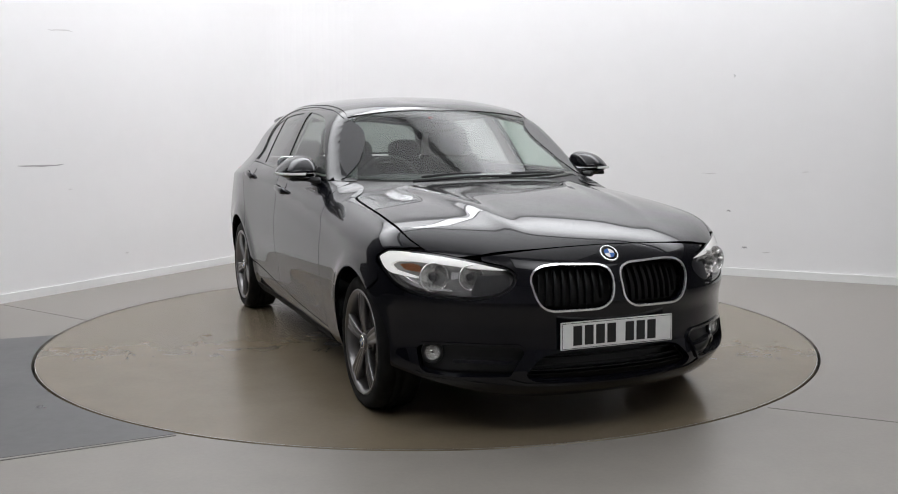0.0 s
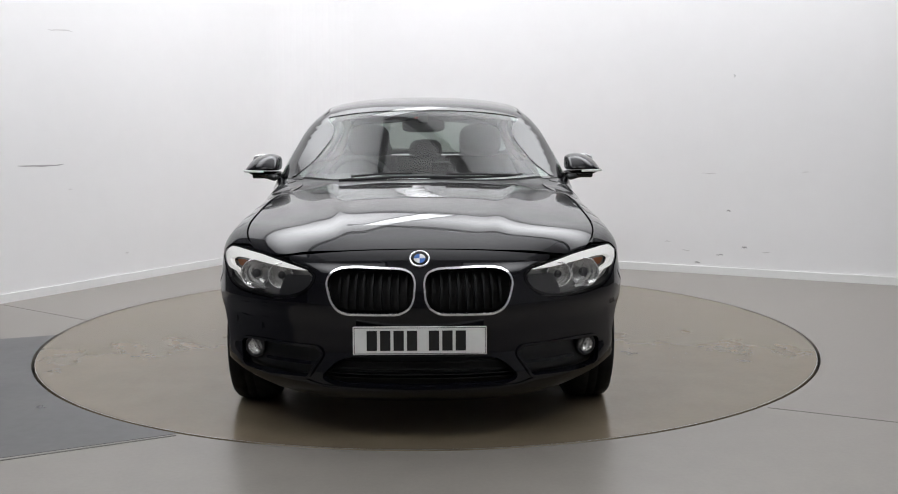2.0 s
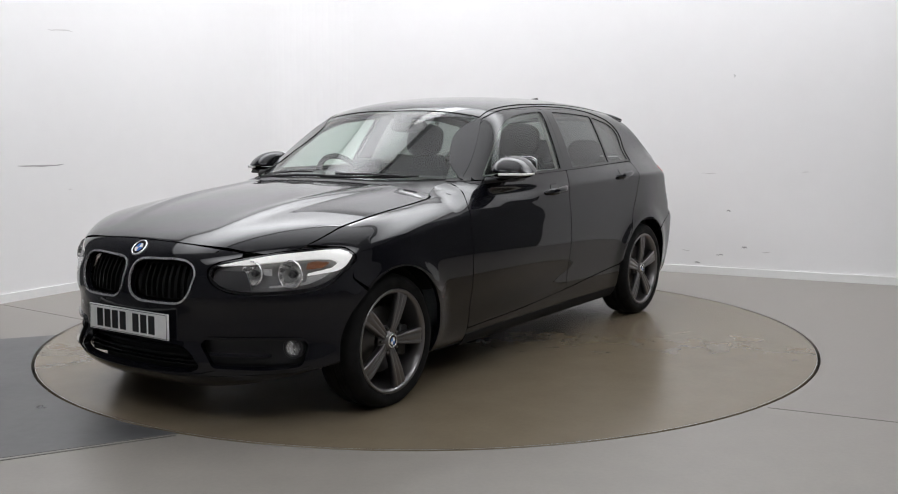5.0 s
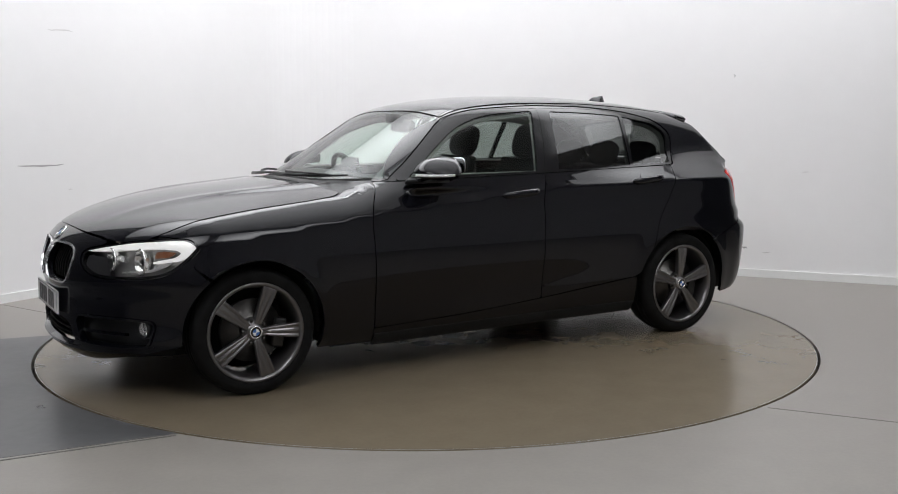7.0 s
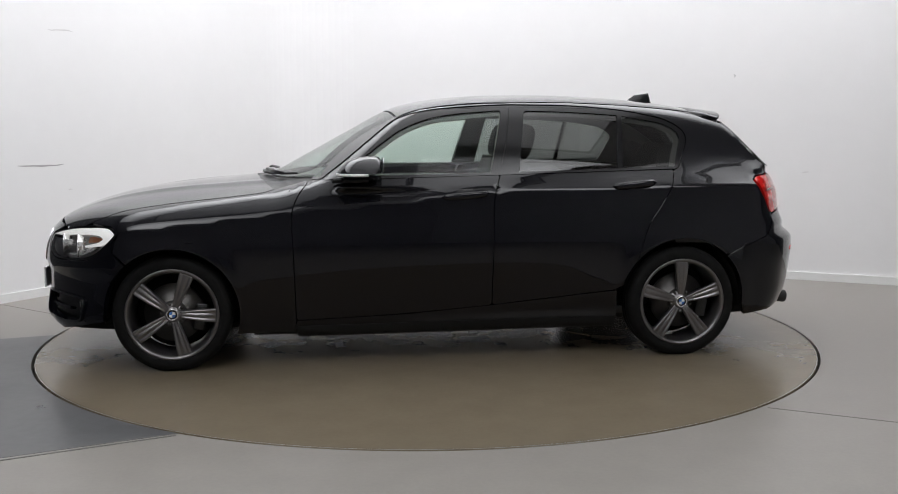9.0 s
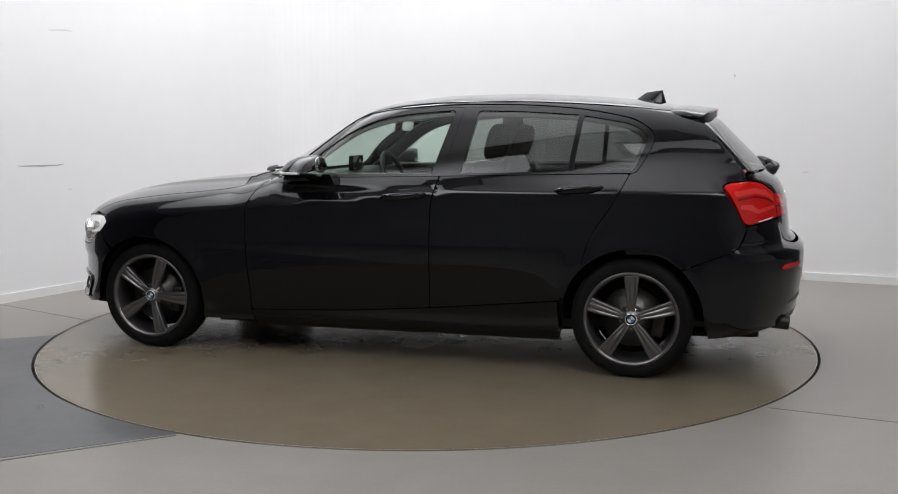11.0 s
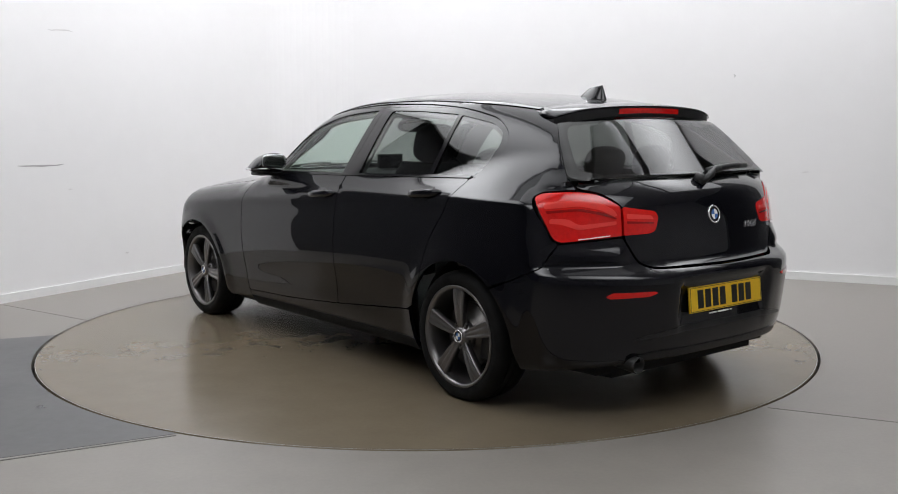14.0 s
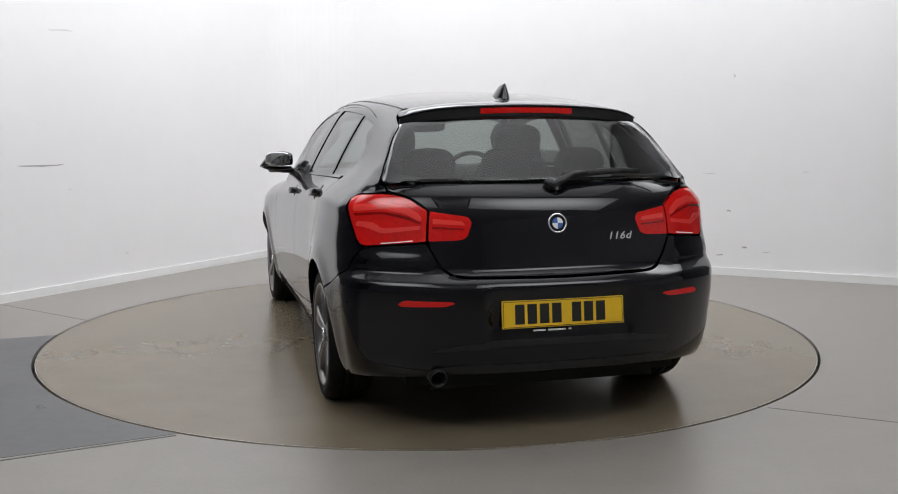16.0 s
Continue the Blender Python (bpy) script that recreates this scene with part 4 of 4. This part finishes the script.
# wheels
def wheel(cx, y, s, turn):
    """y: outer face; s: +1 on the left side."""
    ob = new("wheel")
    ob.parent = car
    m = Matrix.Translation((cx, y, HUB)) @ (Matrix.Rotation(radians(-90), 4, "X") if s > 0 else Matrix.Rotation(radians(90), 4, "X"))
    b = bmesh.new()
    prof = [(.226, -.012), (.236, -.004), (.243, -.001), (.264, .003), (.280, -.001), (.291, -.012), (.2975, -.026), (.3005, -.045), (.3005, -.062), (.2965, -.064), (.2965, -.070), (.301, -.072), (.3015, -.1), (.2975, -.102), (.2975, -.108), (.3015, -.11), (.3005, -.15), (.292, -.185), (.262, -.205), (.226, -.2)]
    lathe(b, prof, m, 72, True)
    for v in b.verts:
        v.co.z = max(v.co.z, .0006)
    part("tyre", b, TYRE, ob)
    b = bmesh.new()
    lathe(b, [(.234, -.010), (.2355, -.003), (.2315, .001), (.225, -.001), (.219, -.006), (.213, -.018), (.205, -.05), (.200, -.17), (.208, -.19), (.226, -.19)], m, 72, True)
    part("rim", b, RIM, ob)
    for k in range(5):
        a = turn + 72 * k
        mm = m @ Matrix.Rotation(radians(a), 4, "Z")
        b = bmesh.new()
        rows = []
        for r, w, h, g in ((.028, .016, -.022, .0), (.05, .018, -.018, .002), (.075, .0215, -.013, .006), (.11, .0265, -.009, .007), (.15, .031, -.006, .007), (.185, .0345, -.005, .0065), (.208, .0365, -.007, .004), (.222, .038, -.010, .0)):
            sec = [(-w, h - .032), (-w, h - .006), (-w * .90, h), (-w * .62, h), (-w * .50, h - g), (-w * .34, h - g), (-w * .22, h - .001), (w * .22, h - .001), (w * .34, h - g), (w * .50, h - g), (w * .62, h), (w * .90, h), (w, h - .006), (w, h - .032)]
            rows.append([mm @ Vector((r, q, z)) for q, z in sec])
        loft(b, rows)
        part("spoke", b, RIM, ob)
        b = bmesh.new()
        lathe(b, [(.0085, -.035), (.0085, -.022), (.006, -.019)], m @ Matrix.Rotation(radians(a + 36), 4, "Z") @ Matrix.Translation((.056, 0, 0)), 12)
        part("bolt", b, STEEL, ob)
    b = bmesh.new()
    lathe(b, [(.066, -.06), (.064, -.038), (.052, -.029), (.038, -.020), (.034, -.013)], m, 40)
    part("hub", b, RIM, ob)
    b = bmesh.new()
    lathe(b, [(.150, -.10), (.150, -.078), (.085, -.078), (.08, -.06)], m, 48)
    part("brake_disc", b, STEEL, ob)
    b = bmesh.new()
    box(b, -.07, .07, .105, .165, -.12, -.055, m @ Matrix.Rotation(radians(80 * s), 4, "Z"), bevel=.01)
    part("caliper", b, RIMDARK, ob)
    b = bmesh.new()
    lathe(b, [(.196, -.185), (.196, -.175), (.05, -.17)], m, 32)
    part("back_plate", b, LINER, ob)
    z = (m.to_3x3() @ Vector((0, 0, 1))).normalized()
    roundel(ob, m @ Vector((0, 0, -.011)), z, .030)
    return ob


for s in (1, -1):
    wheel(AX, .848 * s, s, 177 if s > 0 else 20)
    wheel(RX, .862 * s, s, 270 if s > 0 else 50)
    for cx, nm in ((AX, .338), (RX, .346)):
        b = bmesh.new()
        r0 = []
        for yy, rr in ((.790, nm + .004), (.76, nm + .012), (.58, nm + .012), (.58, .05)):
            r0.append([Vector((cx + rr * math.cos(t), yy * s, .295 + rr * math.sin(t))) for t in [radians(-8 + 196 * i / 40) for i in range(41)]])
        vs = [[b.verts.new(q) for q in r] for r in r0]
        for p0, p1 in zip(vs, vs[1:]):
            for i in range(40):
                b.faces.new((p0[i], p0[i + 1], p1[i + 1], p1[i]))
        part("arch_liner", b, LINER, car)

# underside
b = bmesh.new()
slab(b, [(1.95, -.45), (1.95, .45), (1.70, .55), (1.0, .55), (1.0, .78), (-.9, .78), (-.9, .55), (-1.65, .55), (-1.9, .5), (-1.9, -.5), (-1.65, -.55), (-.9, -.55), (-.9, -.78), (1.0, -.78), (1.0, -.55), (1.70, -.55)], .165, .19)
part("underbody", b, LINER, car, smooth=False)
b = bmesh.new()
slab(b, [(1.95, -.55), (1.95, .55), (1.72, .62), (1.72, -.62)], .19, .55)
part("front_bulkhead", b, LINER, car, smooth=False)
b = bmesh.new()
slab(b, [(-1.9, -.60), (-1.70, -.60), (-1.70, .60), (-1.9, .60)], .19, .74)
part("rear_bulkhead", b, LINER, car, smooth=False)
b = bmesh.new()
lathe(b, [(.036, 0), (.036, .115), (.034, .12), (.030, .115), (.030, .02)], frame_of((-1.93, .50, .258), (-1, 0, -.1)), 28)
part("exhaust_pipe", b, RIMDARK, car)

# door mirrors
for s in (1, -1):
    mir = new("door_mirror")
    mir.parent = car
    b = bmesh.new()
    rows = []
    for y, xr, xf, zt in ((.788, .35, .50, 1.070), (.800, .335, .545, 1.084), (.84, .33, .562, 1.096), (.88, .332, .558, 1.092), (.925, .338, .540, 1.076), (.958, .345, .510, 1.048), (.980, .365, .470, 1.018), (.988, .385, .440, 1.006)):
        h = zt - 1.002
        rows.append([Vector((x, y * s, z)) for x, z in ((xr, 1.002), (xr - .004, 1.002 + h * .5), (xr + .004, zt - h * .12), (xr + .03, zt), (xr + .5 * (xf - xr), zt - h * .04), (xf - .05, zt - h * .25), (xf - .012, 1.002 + h * .40), (xf, 1.002 + h * .12), (xf - .002, 1.002))])
    loft(b, rows)
    housing = part("housing", b, PAINT, mir)
    housing.modifiers.new("round", "SUBSURF").levels = 2
    b = bmesh.new()
    rows = []
    for y, xr, xf, zb in ((.788, .37, .50, .972), (.80, .345, .542, .958), (.84, .337, .558, .956), (.88, .338, .554, .962), (.925, .344, .537, .972), (.958, .35, .507, .982), (.980, .37, .467, .993), (.988, .388, .437, .999)):
        rows.append([Vector((x, y * s, z)) for x, z in ((xr, 1.0), (xr + .01, zb + .006), (xr + .04, zb), (xf - .05, zb), (xf - .012, zb + .008), (xf, 1.0))])
    loft(b, rows)
    shell = part("lower_shell", b, GLOSSBLACK, mir)
    shell.modifiers.new("round", "SUBSURF").levels = 1
    b = bmesh.new()
    loft(b, [[Vector((x, y * s, z)) for x, z in ((.59, .952), (.42, .955), (.42, .975), (.57, .985))] for y in (.79, .81)] + [[Vector((x, y * s, z)) for x, z in ((.53, .962), (.40, .962), (.40, .980), (.52, .985))] for y in (.86, .93)])
    bmesh.ops.bevel(b, geom=list(b.edges), offset=.005, segments=2, affect="EDGES")
    part("arm", b, TRIM, mir)
    b = bmesh.new()
    loft(b, [[Vector((x, y * s, z)) for z in (.994, 1.006)] + [Vector((x - .014, (y - .004) * s, z)) for z in (1.006, .994)] for x, y in ((.565, .868), (.560, .90), (.545, .93), (.517, .965), (.475, .987), (.42, .993))])
    part("indicator", b, BROW, mir, "white indicator strip")
    b = bmesh.new()
    blob(b, (0, 0, 0), (.004, .075, .042), Matrix.Translation((.328, .885 * s, 1.045)), 3.2)
    part("mirror_glass", b, MIRROR, mir)

# door handles
doors = {o.name.split(".")[0] + str(o.name.endswith(".001")): o for o in car.children if "door" in o.name and "mirror" not in o.name}
for s in (1, -1):
    for (x0, z0, x1, z1), dn in (((.022, .874, -.235, .893), "front_door"), ((-.895, .922, -1.141, .942), "rear_door")):
        owner = doors[dn + str(s < 0)]
        ps = meet([[x0 + (x1 - x0) * k / 10, 1.3 * s, z0 + (z1 - z0) * k / 10] for k in range(11)], [[0, -s, 0]] * 11)
        b = bmesh.new()
        rows = []
        for k in range(11):
            t = k / 10
            h = .017 * (1 - (2 * t - 1) ** 6) ** .5 + .002
            out = .034 * (1 - (2 * t - 1) ** 4) + .002
            c = Vector(ps[k]) + Vector((0, s * (out - .012), 0))
            rows.append([c + Vector((0, s * .013 * math.cos(a), h * math.sin(a))) for a in [2 * math.pi * i / 12 for i in range(12)]])
        loft(b, rows)
        part("door_handle", b, PAINT, owner)
        xm, zm = (x0 + x1) / 2, (z0 + z1) / 2
        panel("handle_cup", view_side(s), rounded([(xm + .06, zm - .002, .02), (xm + .04, zm + .034, .03), (xm - .04, zm + .036, .03), (xm - .06, zm + .004, .02), (xm - .035, zm - .034, .03), (xm + .035, zm - .036, .03)]), GLOSSBLACK, owner, sink=-.002, gap=0, depth=.004, step=.02)

# roof spoiler with the high brake light
b = bmesh.new()
rows, lips = [], []
for k in range(25):
    y = -.548 + 1.096 * k / 24
    e = abs(y) / .548
    fall = .030 * e ** 2 + .022 * e ** 8
    x1 = -1.675 + .055 * e ** 2.2 + .03 * e ** 10
    zt = 1.338 - fall
    p0 = lift_top([(-1.44 + .02 * e, y * .93)])[0]
    q0 = Vector((p0[0], y * .93, p0[2] - .002))
    rows.append([q0, Vector((-1.53 + .02 * e, y * .965, (q0.z * .55 + zt * .45) + .004)), Vector((x1 + .012, y, zt)), Vector((x1, y, zt - .006)), Vector((x1 + .010, y, zt - .011)), Vector((x1 + .05, y * .99, zt - .014)), Vector((-1.53, y * .985, zt - .03)), Vector((q0.x, y * .98, q0.z - .03))])
    lips.append([Vector((x1 + .009, y * .997, zt - .009)), Vector((x1 + .014, y * .995, zt - .050)), Vector((x1 + .022, y * .99, zt - .058)), Vector((x1 + .09, y * .98, zt - .045)), Vector((x1 + .09, y * .98, zt - .012))])
loft(b, rows)
spoiler = part("roof_spoiler", b, PAINT, gate)
# rear face and underside lie in shade; the black trim colour draws it
b = bmesh.new()
loft(b, lips)
part("lip", b, TRIM, spoiler, "black underside lip", smooth=False)
b = bmesh.new()
rows = []
for k in range(13):
    y = -.21 + .42 * k / 12
    e = abs(y) / .548
    x1, zt = -1.675 + .055 * e ** 2.2, 1.338 - .030 * e ** 2
    rows.append([Vector((x1 + dx, y, zt - dz)) for dx, dz in ((.006, .014), (.0085, .038), (.02, .038), (.02, .014))])
loft(b, rows)
part("high_brake_light", b, REDLENS, spoiler, "red high brake light strip", smooth=False)

# roof aerial
b = bmesh.new()
rows = []
for t in (0, .15, .35, .55, .75, .9, 1):
    xa, xb = -1.175 - .10 * t ** 1.1, -1.392 + .028 * t
    z = 1.352 + .087 * t
    w = .036 * (1 - t) ** .8 + .0055
    rows.append([Vector((xa + (xb - xa) * (.5 - .5 * math.cos(a)), w * math.sin(a) * (1.1 if a < math.pi else 1.1), z - .012 * (1 - (.5 - .5 * math.cos(a))) * t)) for a in [2 * math.pi * i / 20 for i in range(20)]])
loft(b, rows)
part("roof_aerial", b, PAINT, car)


def wiper(pts, parent, name="wiper", thick=1.0):
    """An arm and a blade along a line of places."""
    ob = new(name)
    ob.parent = parent
    for nm, path, w, h in (("arm", pts[0], .011, .012), ("blade", pts[1], .009, .016)):
        b = bmesh.new()
        path = [Vector(q) for q in path]
        rows = []
        for i, q in enumerate(path):
            d = (path[min(i + 1, len(path) - 1)] - path[max(i - 1, 0)]).normalized()
            sd = d.cross(Vector((0, 0, 1))).normalized()
            up = sd.cross(d)
            f = 1 - .35 * i / (len(path) - 1)
            rows.append([q + sd * w * a * f * thick + up * h * c * f * thick for a, c in ((-1, -.5), (1, -.5), (.6, .5), (-.6, .5))])
        loft(b, rows)
        part(nm, b, TRIM, ob)
    return ob


def on_top(x, y, up=.02):
    p = lift_top([(x, y)])[0]
    return Vector(p) + Vector((0, 0, up))


wiper([[on_top(.90, -.36, .03), on_top(.93, -.20, .035), on_top(.935, -.05, .03)], [on_top(.90 + .055 * math.cos(q * 2), q, .018) for q in (-.42, -.3, -.15, 0, .12)]], car)
wiper([[on_top(.945, .12, .03), on_top(.90, .32, .035), on_top(.84, .46, .03)], [on_top(.97 - .75 * q * q, q, .018) for q in (.04, .16, .28, .40, .52)]], car)
w0 = tail_at(0, 1.0)
rear_w = [Vector(tail_at(-.04 - .48 * k / 5, 1.028 + .018 * math.sin(k / 5 * 2.2))) + Vector((-.028, 0, .012)) for k in range(6)]
wiper([[Vector(w0) + Vector((-.012, .01, -.012)), Vector(w0) + Vector((-.04, -.03, .025)), *rear_w[1:3]], [q + Vector((.008, -.03, -.002)) for q in rear_w]], gate, "rear_wiper", 1.9)
b = bmesh.new()
lathe(b, [(.026, -.02), (.026, .022), (.018, .032)], frame_of(w0, slope(np.array([w0]))[0]), 20)
part("wiper_pivot", b, TRIM, gate)

# ---- inside the car ----
b = bmesh.new()
slab(b, [(.95, -.72), (.95, .72), (-1.0, .74), (-1.7, .55), (-1.7, -.55), (-1.0, -.74)], .22, .26)
part("cabin_floor", b, DASH, car, smooth=False)
b = bmesh.new()
rows = []
for k in range(15):
    y = -.70 + 1.40 * k / 14
    e = (y / .70) ** 2
    rows.append([Vector((.90 - .20 * e, y, .925)), Vector((.70 - .05 * e, y, .972)), Vector((.52, y, .980 + .012 * math.exp(-((y + .36) / .16) ** 2))), Vector((.42, y, .955 + .02 * math.exp(-((y + .36) / .16) ** 2))), Vector((.38, y, .88)), Vector((.40, y, .70)), Vector((.60, y, .45)), Vector((.95, y, .45))])
loft(b, rows)
part("dashboard", b, DASH, car)
b = bmesh.new()
box(b, .47, .50, -.13, .05, .975, 1.065, bevel=.006)
part("centre_screen", b, GLOSSBLACK, car)
wheel_m = frame_of((.33, -.36, .90), (-.92, 0, .40))
b = bmesh.new()
ring = []
for i in range(40):
    t = 2 * math.pi * i / 40
    c, d = Vector((math.cos(t), math.sin(t), 0)), Vector((0, 0, 1))
    ring.append([wheel_m @ (c * (.185 + .016 * math.cos(a)) + d * .016 * math.sin(a)) for a in [2 * math.pi * j / 10 for j in range(10)]])
loft(b, ring + [ring[0]], cap=False)
lathe(b, [(.07, -.03), (.07, .0), (.05, .015)], wheel_m, 24)
for a in (0, 180, 270):
    box(b, .05, .18, -.018, .018, -.012, .0, wheel_m @ Matrix.Rotation(radians(a), 4, "Z"))
part("steering_wheel", b, DASH, car)
b = bmesh.new()
blob(b, (0, 0, 0), (.022, .125, .038), Matrix.Translation((.16, .0, 1.245)) @ Matrix.Rotation(radians(-12), 4, "Y"), 3.5)
box(b, .15, .26, -.03, .03, 1.26, 1.325, bevel=.012)
part("interior_mirror", b, DASH, car)
b = bmesh.new()
blob(b, (0, 0, 0), (.004, .115, .030), Matrix.Translation((.137, .0, 1.243)) @ Matrix.Rotation(radians(-12), 4, "Y"), 3.5)
part("interior_mirror_glass", b, MIRROR, car)


def seat(x, y, rear=False):
    ob = new("rear_seat" if rear else "front_seat")
    ob.parent = car
    w = .27 if not rear else .23
    b = bmesh.new()
    blob(b, (0, 0, 0), (.27, w, .09), Matrix.Translation((x + .02, y, .50)) @ Matrix.Rotation(radians(-8), 4, "Y"), 3.5)
    part("cushion", b, SEAT, ob)
    b = bmesh.new()
    tilt = Matrix.Translation((x - .24, y, .52)) @ Matrix.Rotation(radians(-16), 4, "Y")
    top = .54 if not rear else .46
    rows = []
    for t in (0, .12, .3, .5, .7, .85, .95, 1):
        ww = w * (1.0 - .32 * max(0, (t - .55) / .45) ** 1.6)
        d = .065 - .02 * t
        rows.append([tilt @ Vector((d * math.copysign(abs(math.cos(a)) ** .6, math.cos(a)) - (.02 * math.cos(math.pi * math.sin(a))), ww * math.copysign(abs(math.sin(a)) ** .6, math.sin(a)), top * t * (1 if t < 1 else 1.01))) for a in [2 * math.pi * i / 24 for i in range(24)]])
    loft(b, rows)
    part("backrest", b, SEAT, ob)
    hz = (.655 if not rear else .56)
    b = bmesh.new()
    blob(b, (0, 0, hz), (.052, .135 if not rear else .12, .105 if not rear else .085), tilt, 3.0)
    part("headrest", b, SEAT, ob)
    for q in (-.055, .055):
        b = bmesh.new()
        lathe(b, [(.007, top - .03), (.007, hz - .06), (.006, hz - .05)], tilt @ Matrix.Translation((0, q, 0)), 10)
        part("headrest_post", b, CHROME, ob)
    return ob


for y in (.36, -.36):
    seat(-.08, y)
    seat(-.98, y * 1.02, True)
seat(-.99, 0, True)
b = bmesh.new()
slab(b, [(-1.30, -.62), (-1.30, .62), (-1.72, .52), (-1.72, -.52)], .955, .972)
part("parcel_shelf", b, DASH, car, smooth=False)


# stickers in the screen's upper corner, a red strip by the mirror, and the dealer's strip under the rear plate
for k, (c, w) in enumerate((((0.55, 0.02, 0.02), .028), ((0.75, 0.75, 0.73), .020), ((0.30, 0.42, 0.10), .016))):
    y = -.455 + .038 * k
    panel("sticker", view_top, rounded([(.258, y, .002), (.258, y + w, .002), (.272, y + w, .002), (.272, y, .002)]), mat("sticker_paper", c, .6), car, sink=.006, gap=0, depth=0, step=.02)
b = bmesh.new()
box(b, .205, .209, -.05, .03, 1.285, 1.297)
part("sticker", b, mat("red_strip", (.6, .05, .03), .6), car, smooth=False)
x = -.13
m = frame_of((-2.122, 0, .437), (-1, 0, 0))
for w in (.05, .075, .012):
    b = bmesh.new()
    box(b, x, x + w, -.0028, .0028, -.003, .001, m)
    part("dealer_bar", b, PLATE_W, rear_b, smooth=False)
    x += w + .012



def motions():
    rows = []
    for t, e in ((0, .186), (.1, .23), (.2, .30), (.3, .365), (.4, .44), (.5, .506), (1, .995), (1.5, 1.485), (2, 2.004), (2.5, 2.484), (3, 3.008), (3.5, 3.497), (4, 4.01), (4.5, 4.51), (5, 5.01), (5.5, 5.51), (6, 6.005), (6.5, 6.5), (7, 7.035), (7.5, 7.5), (8, 8.036), (8.5, 8.502), (9, 9.05), (9.5, 9.53), (10, 10.02), (10.5, 10.51), (11, 11.0), (11.5, 11.49), (12, 12.015), (12.5, 12.495), (13, 13.006), (13.5, 13.489), (14, 14.01), (14.5, 14.484), (15, 15.003), (15.5, 15.494), (16, 16.004)):
        rows.append((t, pose(0, 0, 0, 0, 0, -90 - 11.8324 * (e - 1.9813))))
    walk(turntable, rows)
    walk(car, [(t, m @ pose(0, -.0259, 0)) for t, m in rows])


motions()
